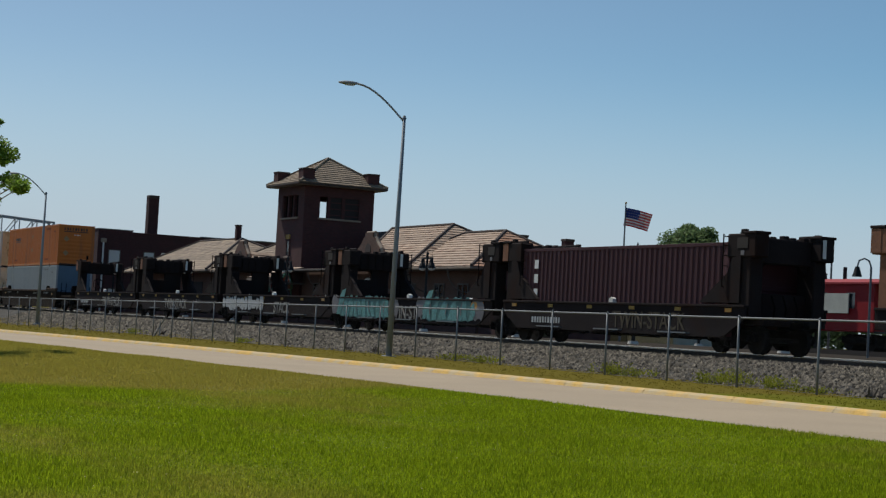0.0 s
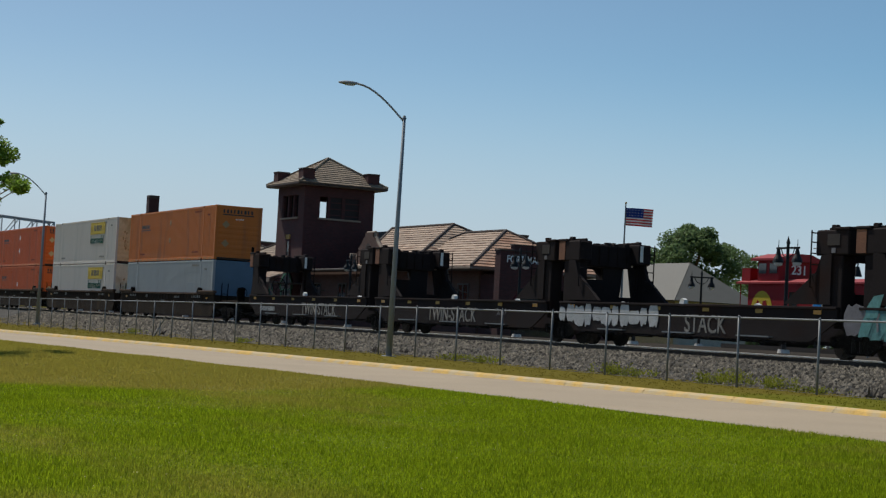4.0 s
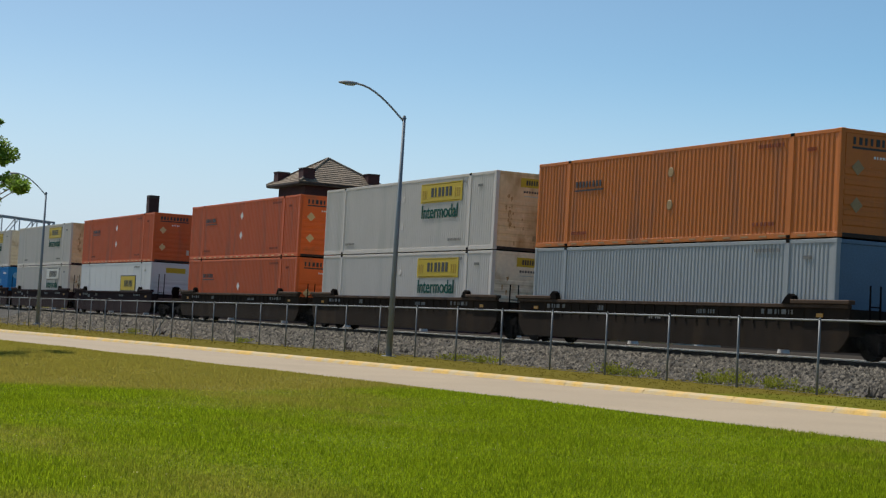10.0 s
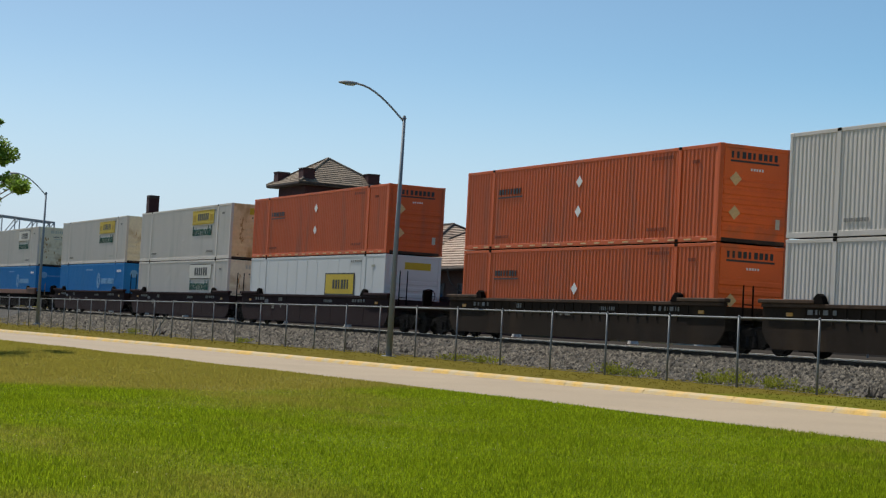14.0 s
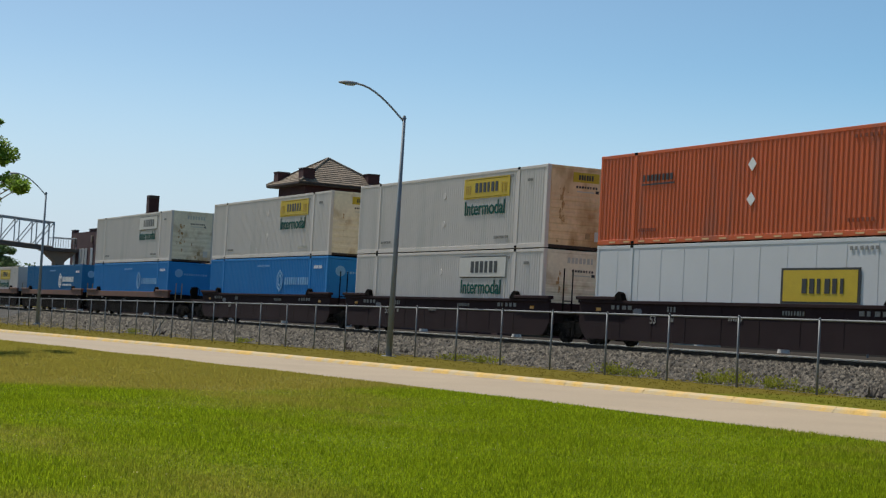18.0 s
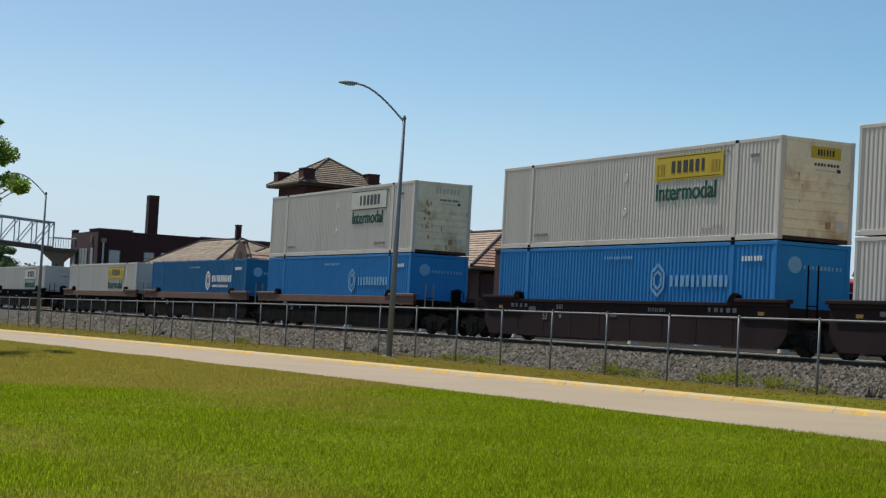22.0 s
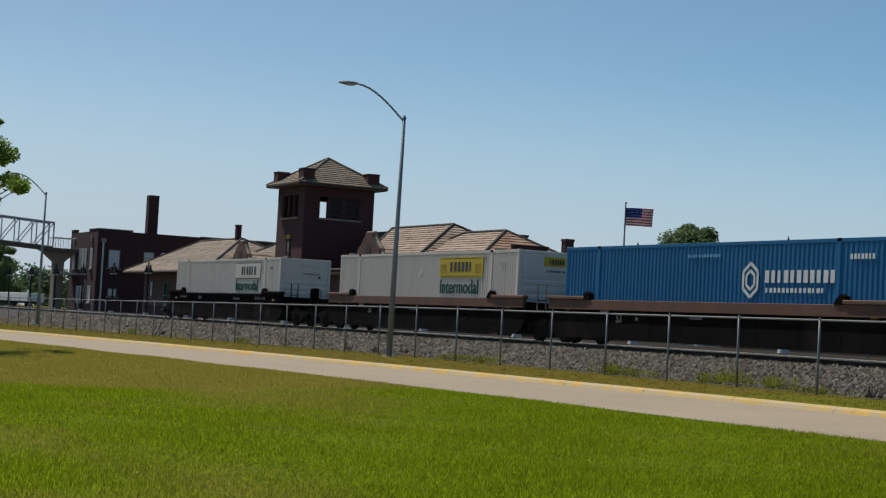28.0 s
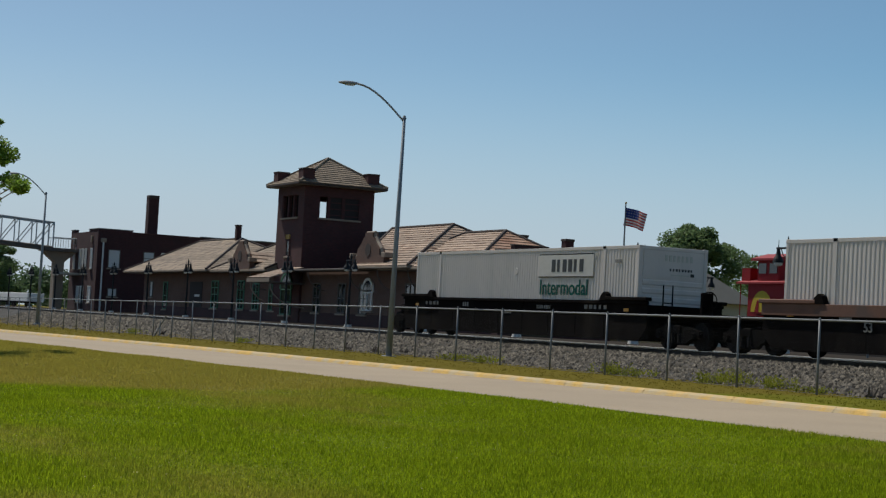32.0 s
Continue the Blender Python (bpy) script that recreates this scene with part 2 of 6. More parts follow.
M = dict(
    # shade among the blades is put into this darker ground green
    lawn=lawn_mat("lawn_with_blade_shade", (0.113, 0.150, 0.006), (0.21, 0.165, 0.04)),
    blade=lawn_mat("grass_blades", (0.262, 0.330, 0.012), (0.40, 0.31, 0.075), 0.42, 0.5),
    verge=lawn_mat("verge_grass", (0.135, 0.130, 0.014), (0.17, 0.125, 0.022), 0.25, 0.4),
    weed=mat("weed_leaves", (0.25, 0.27, 0.03), rough=0.9, var=0.3, rand=0.3, thin=0.45, island=True, spec=0.1),
    concrete=mat("road_concrete", (0.35, 0.275, 0.185), rough=0.9, var=0.13, scale=0.35, fine=18, bump=0.2),
    kerb=mat("yellow_kerb_paint", (0.64, 0.40, 0.10), rough=0.85, var=0.25, scale=3, fine=30, dirt=(0.52, 0.41, 0.24), dirt_amount=0.85, bump=0.3),
    # bed colour near black: the shade between loose stones is put into it
    ballast=stones_mat("ballast_gap_shade", (0.004, 0.0038, 0.0034), (0.06, 0.055, 0.047), 9.0),
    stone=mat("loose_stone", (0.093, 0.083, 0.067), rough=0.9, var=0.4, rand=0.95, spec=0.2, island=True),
    rail=mat("rail_steel", (0.03, 0.022, 0.018), rough=0.75, metal=0.1, var=0.25),
    railtop=mat("rail_head_polished", (0.6, 0.6, 0.6), rough=0.25, metal=1.0, var=0.05),
    tie=mat("creosoted_wood", (0.07, 0.055, 0.045), rough=0.9, var=0.3, scale=3),
    platform=mat("platform_paving", (0.05, 0.044, 0.038), rough=1.0, spec=0.0, var=0.2, scale=0.4),
    paleedge=mat("pale_platform_edge", (0.56, 0.54, 0.50), rough=0.95, spec=0.1, var=0.12, scale=0.7),
    galv=mat("galvanised_steel", (0.20, 0.21, 0.215), rough=0.55, metal=0.4, var=0.12, scale=3),
    alu=mat("lamp_pole_aluminium", (0.215, 0.24, 0.265), rough=0.6, metal=0.1, var=0.1, scale=2),
    chain=chain_mat("chain_link_wire"),
    blackiron=mat("black_painted_iron", (0.008, 0.008, 0.009), rough=0.6, spec=0.3, var=0.2),
    brick=brick_mat("depot_brick", (0.056, 0.0165, 0.0165), (0.082, 0.023, 0.022), (0.055, 0.034, 0.032)),
    brick2=brick_mat("powerhouse_brick", (0.044, 0.012, 0.0135), (0.066, 0.018, 0.019), (0.045, 0.027, 0.028)),
    # tan-brown wing brick; bounce light and haze are put into its colour
    wingbrick=brick_mat("bounce_lit_wing_brick", (0.105, 0.052, 0.036), (0.145, 0.068, 0.046), (0.12, 0.088, 0.072)),
    bridgesteel=mat("grey_bridge_paint", (0.34, 0.375, 0.40), rough=0.6, metal=0.1, var=0.12, scale=2),
    oldtile=mat("weathered_roof_tile", (0.235, 0.18, 0.128), rough=0.9, var=0.42, scale=1.1, fine=3.2, bump=0.4, rand=0.2, dirt=(0.10, 0.075, 0.06), dirt_amount=0.3),
    rooftile=mat("clay_roof_tile", (0.335, 0.245, 0.18), rough=0.85, var=0.34, scale=1.3, fine=3.5, bump=0.4, rand=0.18, dirt=(0.19, 0.10, 0.065), dirt_amount=0.25),
    brighttile=mat("brown_clay_tile", (0.32, 0.19, 0.125), rough=0.85, var=0.34, scale=1.3, fine=3.5, bump=0.4, rand=0.18, dirt=(0.24, 0.10, 0.05), dirt_amount=0.35),
    ridge=mat("ridge_tile_dark", (0.05, 0.035, 0.03), rough=0.85, var=0.2),
    stone_trim=mat("limestone_trim", (0.27, 0.21, 0.16), rough=0.85, var=0.15),
    soffit=mat("painted_soffit", (0.12, 0.10, 0.085), rough=0.8, var=0.1),
    greenframe=mat("green_window_paint", (0.06, 0.20, 0.12), rough=0.6, var=0.1),
    whitepaint=mat("white_paint", (0.72, 0.70, 0.66), rough=0.6, var=0.08),
    glass=glass_mat("dark_window_glass", (0.02, 0.025, 0.03)),
    blind=mat("window_blind", (0.55, 0.55, 0.54), rough=0.6, var=0.06),
    copper=mat("weathered_metal_flashing", (0.14, 0.15, 0.16), rough=0.6, metal=0.3),
    ochre=mat("ochre_stone_panel", (0.38, 0.24, 0.06), rough=0.8),
    cabred=mat("caboose_red_paint", (0.26, 0.009, 0.012), rough=0.6, var=0.15, scale=1.2, spec=0.25),
    cabroof=mat("faded_red_roof", (0.30, 0.03, 0.034), rough=0.65, var=0.12, spec=0.3),
    yellow=mat("yellow_sign_vinyl", (0.52, 0.365, 0.008), rough=0.55, var=0.12, scale=3),
    black=mat("black_vinyl", (0.02, 0.02, 0.02), rough=0.5),
    white=mat("white_vinyl", (0.75, 0.75, 0.73), rough=0.5, var=0.08),
    green=mat("green_vinyl", (0.004, 0.080, 0.062), rough=0.7, var=0.15, spec=0.15),
    signmark=mat("brown_sign_marks", (0.40, 0.25, 0.012), rough=0.6, var=0.2),
    stain=mat("rust_stain", (0.42, 0.245, 0.10), rough=0.8, var=0.35, scale=5, fine=30),
    # rusty grime; the shadow under upper boxes' ends is put into its colour
    footrail=mat("grimy_shaded_bottom_rail", (0.03, 0.018, 0.012), rough=0.85, var=0.4, scale=4, dirt=(0.10, 0.045, 0.02), dirt_amount=0.3),
    darkred=mat("dark_red_stencil", (0.22, 0.045, 0.015), rough=0.7, var=0.3, scale=6),
    stencil=mat("worn_grey_stencil", (0.22, 0.215, 0.20), rough=0.7, var=0.3, scale=6),
    paleblue=mat("sun_faded_white_film", (0.16, 0.37, 0.60), rough=0.6, var=0.25, scale=4),
    tanplac=mat("yellowed_placard", (0.66, 0.46, 0.22), rough=0.7, var=0.2, scale=4),
    dull=mat("sun_bleached_placard", (0.33, 0.22, 0.10), rough=0.7, var=0.2, scale=4),
    signwhite=mat("bleached_sign_film", (0.56, 0.535, 0.485), rough=0.6, var=0.12, scale=4),
    clover=mat("clover_flower", (0.36, 0.34, 0.13), rough=1.0, spec=0.0, var=0.2, rand=0.3, island=True),
    dimpane=mat("boarded_opening", (0.02, 0.012, 0.012), rough=0.8, var=0.3, scale=2),
    faded=mat("faded_sign_film", (0.48, 0.47, 0.40), rough=0.7, var=0.2),
    greyshed=mat("grey_metal_roof", (0.115, 0.112, 0.098), rough=0.75, var=0.08),
    shedwall=mat("pale_shed_wall", (0.38, 0.36, 0.32), rough=0.7, var=0.08),
    bark=mat("bark", (0.13, 0.10, 0.075), rough=0.95, var=0.3, scale=4),
    leaf=mat("tree_leaves", (0.135, 0.20, 0.085), rough=0.6, var=0.3, scale=0.5, rand=0.4, spec=0.15, thin=0.45, island=True),
    leafdark=mat("far_tree_leaves", (0.085, 0.135, 0.065), rough=0.7, var=0.3, scale=0.3, rand=0.4, spec=0.15, thin=0.45, island=True),
    leafnear=mat("near_tree_leaves", (0.19, 0.29, 0.045), rough=0.5, var=0.3, rand=0.55, spec=0.15, thin=0.45, island=True),
    carblack=mat("well_car_black", (0.0065, 0.0048, 0.0044), rough=0.95, spec=0.05, var=0.35, scale=1.2, stretch=(1, 1, 0.3), dirt=(0.018, 0.014, 0.011), dirt_amount=0.3),
    carbrown=mat("well_car_brown", (0.031, 0.0185, 0.0195), rough=0.9, spec=0.1, var=0.25, scale=1.2, stretch=(1, 1, 0.3)),
    carorange=mat("well_car_oxide", (0.15, 0.068, 0.042), rough=0.8, var=0.25, scale=1.5, dirt=(0.10, 0.06, 0.045), dirt_amount=0.4),
    carrib=mat("well_car_dark_brown", (0.031, 0.022, 0.016), rough=0.95, spec=0.08, var=0.3, scale=1.2, stretch=(1, 1, 0.3), dirt=(0.055, 0.036, 0.022), dirt_amount=0.35),
    ribcap=mat("brown_top_chord", (0.075, 0.045, 0.028), rough=0.8, spec=0.2, var=0.3, scale=2, dirt=(0.035, 0.022, 0.015), dirt_amount=0.4),
    twin=mat("bulkhead_car_brown", (0.022, 0.0165, 0.0165), rough=0.9, spec=0.12, var=0.35, scale=1.0, dirt=(0.026, 0.012, 0.009), dirt_amount=0.3),
    rustplate=mat("rusty_plate", (0.20, 0.085, 0.045), rough=0.85, var=0.3, scale=3),
    truck=mat("truck_cast_steel", (0.007, 0.006, 0.0055), rough=0.95, spec=0.05, var=0.3),
    wheel=mat("wheel_steel", (0.012, 0.010, 0.009), rough=0.85, spec=0.15, var=0.3),
    reflect=mat("orange_reflector", (0.60, 0.26, 0.02), rough=0.4, var=0.1),
    teal=mat("teal_spray_paint", (0.10, 0.27, 0.26), rough=0.6, var=0.35, scale=2.5, fine=9),
    tealdark=mat("dark_teal_spray", (0.05, 0.15, 0.148), rough=0.6, var=0.3),
    spraydim=mat("grey_spray_paint", (0.16, 0.15, 0.16), rough=0.6, var=0.3, scale=3),
    letters=mat("worn_pale_lettering", (0.22, 0.205, 0.185), rough=0.7, var=0.45, scale=5),
    faint=mat("worn_yellow_lettering", (0.055, 0.04, 0.02), rough=0.7, var=0.3, scale=4),
    spray=mat("white_spray_paint", (0.45, 0.45, 0.45), rough=0.6, var=0.3, scale=3),
    flagred=mat("flag_red", (0.62, 0.06, 0.06), rough=0.8, thin=0.55), flagwhite=mat("flag_white", (0.82, 0.80, 0.78), rough=0.8, thin=0.55),
    flagblue=mat("flag_blue", (0.04, 0.08, 0.32), rough=0.8, thin=0.55),
)
BOX = dict(
    orange=mat("orange_container_paint", (0.53, 0.142, 0.012), rough=0.55, var=0.13, scale=0.8, stretch=(2, 2, 0.35), dirt=(0.30, 0.10, 0.03), dirt_amount=0.2),
    red=mat("red_orange_container_paint", (0.58, 0.098, 0.014), rough=0.55, var=0.14, scale=0.8, stretch=(2, 2, 0.35), dirt=(0.36, 0.09, 0.035), dirt_amount=0.2),
    amber=mat("bright_orange_end_paint", (0.74, 0.125, 0.012), rough=0.55, var=0.14, scale=1.2, dirt=(0.45, 0.11, 0.03), dirt_amount=0.2),
    grey=mat("grey_blue_container_paint", (0.315, 0.332, 0.345), rough=0.5, var=0.10, scale=0.8, stretch=(2, 2, 0.35), dirt=(0.28, 0.29, 0.30), dirt_amount=0.2),
    blueend=mat("blue_end_paint", (0.085, 0.148, 0.225), rough=0.5, var=0.2, scale=0.7),
    white=mat("white_container_paint", (0.60, 0.542, 0.492), rough=0.6, var=0.07, scale=0.8, stretch=(2, 2, 0.3), dirt=(0.50, 0.47, 0.42), dirt_amount=0.2),
    cream=mat("dirty_cream_end", (0.76, 0.67, 0.49), rough=0.6, var=0.12, scale=1.6, fine=9, dirt=(0.48, 0.34, 0.18), dirt_amount=0.3),
    tan=mat("rust_stained_tan_end", (0.74, 0.54, 0.30), rough=0.6, var=0.14, scale=1.6, fine=9, stretch=(1, 1, 0.6), dirt=(0.44, 0.25, 0.095), dirt_amount=0.45),
    plainwhite=mat("smooth_white_paint", (0.58, 0.58, 0.58), rough=0.45, var=0.06, scale=0.6),
    blue=mat("bright_blue_container_paint", (0.014, 0.195, 0.50), rough=0.6, spec=0.25, var=0.1, scale=0.8, stretch=(2, 2, 0.35)),
    teal=mat("deep_blue_container_paint", (0.011, 0.135, 0.31), rough=0.6, spec=0.25, var=0.12, scale=0.8, stretch=(2, 2, 0.35)),
    maroon=mat("maroon_container_paint", (0.06, 0.018, 0.024), rough=0.65, spec=0.3, var=0.2, scale=0.8, stretch=(2, 2, 0.35)),
)


# ---------------------------------------------------------------- building blocks
def box(bm, x0, x1, y0, y1, z0, z1, bev=0.0):
    r = bmesh.ops.create_cube(bm, size=1, matrix=Matrix.Translation(((x0 + x1) / 2, (y0 + y1) / 2, (z0 + z1) / 2))
                              @ Matrix.Diagonal((abs(x1 - x0), abs(y1 - y0), abs(z1 - z0), 1)))
    if bev:
        es = list({e for v in r["verts"] for e in v.link_edges})
        bmesh.ops.bevel(bm, geom=es, offset=bev, segments=1, affect="EDGES", profile=0.5)
    return bm


def cyl(bm, a, b, r0, r1=None, seg=10):
    a, b = Vector(a), Vector(b)
    d = b - a
    bmesh.ops.create_cone(bm, cap_ends=True, segments=seg, radius1=r0, radius2=r0 if r1 is None else r1, depth=d.length,
                          matrix=Matrix.Translation((a + b) / 2) @ d.to_track_quat("Z", "Y").to_matrix().to_4x4())
    return bm


def prism(bm, pts, axis, lo, hi):
    """Extrude a 2D outline along x, y or z."""
    def co(p, w):
        return {"x": (w, p[0], p[1]), "y": (p[0], w, p[1]), "z": (p[0], p[1], w)}[axis]
    a, b = [bm.verts.new(co(q, lo)) for q in pts], [bm.verts.new(co(q, hi)) for q in pts]
    k = len(pts)
    fs = [bm.faces.new(a), bm.faces.new(b[::-1])]
    for i in range(k):
        fs.append(bm.faces.new((a[i], b[i], b[(i + 1) % k], a[(i + 1) % k])))
    bmesh.ops.recalc_face_normals(bm, faces=fs)
    return bm


def tube(bm, pts, r, seg=8):
    """One bent pipe along the points, closed at both ends."""
    pts = [Vector(q) for q in pts]
    rows, side = [], None
    for k, q in enumerate(pts):
        d = (pts[min(k + 1, len(pts) - 1)] - pts[max(k - 1, 0)]).normalized()
        side = d.orthogonal().normalized() if side is None else (side - d * side.dot(d)).normalized()
        up = d.cross(side)
        rows.append([bm.verts.new(q + (side * math.cos(6.28319 * m / seg) + up * math.sin(6.28319 * m / seg)) * r) for m in range(seg)])
    fs = [bm.faces.new(rows[0][::-1]), bm.faces.new(rows[-1])]
    for a, b in zip(rows, rows[1:]):
        fs += [bm.faces.new((a[m], a[(m + 1) % seg], b[(m + 1) % seg], b[m])) for m in range(seg)]
    bmesh.ops.recalc_face_normals(bm, faces=fs)
    return bm


def nb():
    return bmesh.new()


def mesh_of(name, bm, material, smooth=False):
    me = bpy.data.meshes.new(name)
    bm.to_mesh(me)
    bm.free()
    me.materials.append(material)
    if smooth:
        for q in me.polygons:
            q.use_smooth = True
    return me


def part(name, bm, material, parent, label="", smooth=False):
    ob = new(name, mesh_of(name, bm, material, smooth))
    ob.parent = parent
    return tagged(ob, label)


def shared(name, me, parent, m):
    ob = new(name, me)
    ob.parent, ob.matrix_basis = parent, m
    return ob


def thing(name, m, label, category, group="", kind=""):
    ob = new(name)
    ob.empty_display_size = 0.3
    ob.matrix_basis = m
    return tagged(ob, label, category, group, kind)


def solid(name, bm, material, label, category="", kind="", smooth=False, group=""):
    return tagged(new(name, mesh_of(name, bm, material, smooth)), label, category, group, kind)


def quick_mesh(name, verts, faces, material):
    me = bpy.data.meshes.new(name)
    verts, faces = np.asarray(verts, dtype=np.float32), np.asarray(faces, dtype=np.int32)
    k = faces.shape[1]
    me.vertices.add(len(verts)); me.loops.add(faces.size); me.polygons.add(len(faces))
    me.vertices.foreach_set("co", verts.ravel())
    me.loops.foreach_set("vertex_index", faces.ravel())
    me.polygons.foreach_set("loop_start", np.arange(0, faces.size, k, dtype=np.int32))
    me.update(calc_edges=True)
    me.validate()
    me.materials.append(material)
    return me


def lettering(name, words, size, material, parent, m, bold=0.0, fit=None, label=""):
    cu = bpy.data.curves.new(name, "FONT")
    cu.body, cu.size, cu.extrude, cu.offset, cu.align_x, cu.align_y = words, size, 0.006, bold, "CENTER", "CENTER"
    tmp = bpy.data.objects.new(name, cu)
    scene.collection.objects.link(tmp)
    bpy.context.view_layer.update()
    me = bpy.data.meshes.new_from_object(tmp.evaluated_get(bpy.context.evaluated_depsgraph_get()))
    bpy.data.objects.remove(tmp)
    if fit:
        xs = [v.co.x for v in me.vertices]
        me.transform(Matrix.Diagonal((fit / (max(xs) - min(xs)), 1, 1, 1)))
    me.materials.clear(); me.materials.append(material)
    ob = new(name, me)
    ob.parent, ob.matrix_basis = parent, m
    return tagged(ob, label)


def glyph_bars(bm, n, w, h, seed, skip=()):
    """A row of plain upright blocks that stands for a word, in the x-z plane, centred."""
    rg = random.Random(seed)
    step = w / n
    for i in range(n):
        x = -w / 2 + i * step
        wide = step * rg.choice((.42, .55, .62, .66))
        box(bm, x + step * .1, x + step * .1 + wide, -0.006, 0.006, -h / 2, h / 2)
    return bm


def on_side(x, z, y=-1.31):
    return pose(x, y, z)


def on_end(y, z, x):
    return pose(x, y, z, 0, 0, 90)


SIDE_TEXT = pose(0, 0, 0, 90, 0, 0)
END_TEXT = pose(0, 0, 0, 90, 0, 90)


# ---------------------------------------------------------------- ground, road, fence, track
TRACK_Y, RAIL_Z, FENCE_Y, PLAT_Z = 30.435, 1.25, 25.06, 1.24
KERB = [(-400, -60), (-200, -12), (-140, 1.5), (-100, 10.5), (-73, 15.2), (-62, 17.6), (-54, 18.55), (-46, 19.5), (-40, 20.2), (-30, 21.0), (-24.6, 21.4), (0, 22.4), (60, 24), (400, 24)]
ROAD_W = 6.0


def kerb_y(x):
    for (a, ya), (b, yb) in zip(KERB, KERB[1:]):
        if x <= b:
            t = (x - a) / (b - a)
            return ya + (yb - ya) * max(t, 0)
    return KERB[-1][1]


def smooth_kerb(x):
    return sum(kerb_y(x + d) for d in (-6, -3, 0, 3, 6)) / 5


def lerp_table(tab, v):
    for (a, ya), (b, yb) in zip(tab, tab[1:]):
        if v <= b:
            return ya + (yb - ya) * max(0.0, min(1.0, (v - a) / (b - a)))
    return tab[-1][1]


LAWN = [(-40, 0.0), (-18, 0.02), (-12, 0.12), (-ROAD_W - 0.25, 0.33), (-ROAD_W, 0.27), (0, 0.27), (0.2, 0.30), (0.27, 0.447), (2.5, 0.46), (4.5, 0.47)]
BANK = [(25.3, 0.47), (28.0, 0.92), (33.0, 0.95), (34.5, 1.14), (60, 1.14), (300, 1.0)]


DROP = [(-170, 0.55), (-120, 0.37), (-102, 0.28), (-75, 0.13), (-53, 0.0), (20, 0.0)]


def dip(x):
    """How far the strip along the fence falls towards the far end."""
    return lerp_table(DROP, x)


FENCE_LIFT = [(-170, 0.10), (-120, 0.075), (-60, -0.075)]


def fence_dip(x):
    return dip(x) - lerp_table(FENCE_LIFT, x)


def ground_z(x, y):
    if y > 25.3:
        return lerp_table(BANK, y) - dip(x) * max(0.0, min(1.0, (28.0 - y) / 2.7))
    u = y - smooth_kerb(x)
    return lerp_table(LAWN, u) - dip(x) * max(0.0, min(1.0, (u - .4) / max(24.0 - smooth_kerb(x) - .4, 1.0)))


def steps(spans):
    out = []
    for a, b, d in spans:
        k = max(1, round((b - a) / d))
        out += [a + (b - a) * i / k for i in range(k)]
    return out + [spans[-1][1]]


gx = steps([(-3000, -400, 260), (-400, -140, 20), (-140, 30, 1.5), (30, 300, 30), (300, 3000, 300)])
gy = steps([(-3000, -60, 300), (-60, 0, 4), (0, 6, 1), (6, 25.3, 0.22), (25.3, 36, 0.6), (36, 300, 30), (300, 3000, 300)])
gv = [(x, y, ground_z(x, y)) for x in gx for y in gy]
ny = len(gy)
gf = [(i * ny + j, (i + 1) * ny + j, (i + 1) * ny + j + 1, i * ny + j + 1) for i in range(len(gx) - 1) for j in range(ny - 1)]
ground_me = quick_mesh("ground", gv, gf, M["lawn"])
ground_me.materials.append(M["verge"])
for q in ground_me.polygons:
    c = q.center
    if abs(c.x) < 400 and c.y < 60 and c.y > smooth_kerb(c.x) + .25:
        q.material_index = 1
ground = tagged(new("ground", ground_me), "mown green lawn with dry brown patches", "lawn", kind="structure")


def ribbon(name, material, y_lo, y_hi, z, x0, x1, dx, label, thick=0.12, gap=0.0):
    """Slabs laid end to end that follow the kerb line."""
    root = thing(name, pose(0, 0, 0), label, "road" if name == "road" else "kerb", kind="structure")
    x = x0
    while x < x1:
        b = nb()
        xe = min(x + dx, x1) - gap
        k = 4
        rows = []
        for i in range(k + 1):
            xx = x + (xe - x) * i / k
            yk = smooth_kerb(xx)
            rows.append([b.verts.new((xx, yk + yy, zz)) for yy, zz in (((y_lo, z), (y_hi, z), (y_hi, z - thick), (y_lo, z - thick)) if name == "road" else
                                                               ((y_lo, z - .12), (y_lo + .05, z - .04), (y_lo + .11, z), (y_hi, z + .005), (y_hi, z - thick), (y_lo, z - thick)))])
        for r, s in zip(rows, rows[1:]):
            for i in range(len(r)):
                b.faces.new((r[i], r[(i + 1) % len(r)], s[(i + 1) % len(r)], s[i]))
        b.faces.new(rows[0][::-1]); b.faces.new(rows[-1])
        bmesh.ops.recalc_face_normals(b, faces=b.faces)
        part("slab" if name == "road" else "kerb_stone", b, material, root)
        x += dx
    return root


ribbon("road", M["concrete"], -ROAD_W, 0.03, 0.325, -200, 40, 6.0, "pale tan concrete park road with joints", gap=0.012)
ribbon("kerb", M["kerb"], 0.03, 0.25, 0.435, -200, 40, 3.0, "worn yellow painted concrete kerb along the road", thick=0.25, gap=0.015)

# ballast bed with rails and ties
bb = nb()
bed = []
for x in steps([(-420, -170, 50), (-170, -50, 6), (-50, 80, 40)]):
    d = dip(x)
    bed.append([bb.verts.new((x, y, z - d * f)) for y, z, f in ((25.35, .2, 1), (25.35, .36, 1), (25.5, .50, 1), (26.6, .72, .6), (28.1, 1.02, .05), (28.6, 1.075, 0), (32.4, 1.075, 0), (34.2, 1.165, 0),
                                                              (34.2, .2, 1))])
for r, s in zip(bed, bed[1:]):
    for k in range(9):
        bb.faces.new((r[k], r[(k + 1) % 9], s[(k + 1) % 9], s[k]))
bb.faces.new(bed[0]); bb.faces.new(bed[-1])
bmesh.ops.recalc_face_normals(bb, faces=bb.faces)
solid("track_bed", bb, M["ballast"], "crushed stone ballast bank under the track, darkened for shaded gaps", "ballast", "structure")
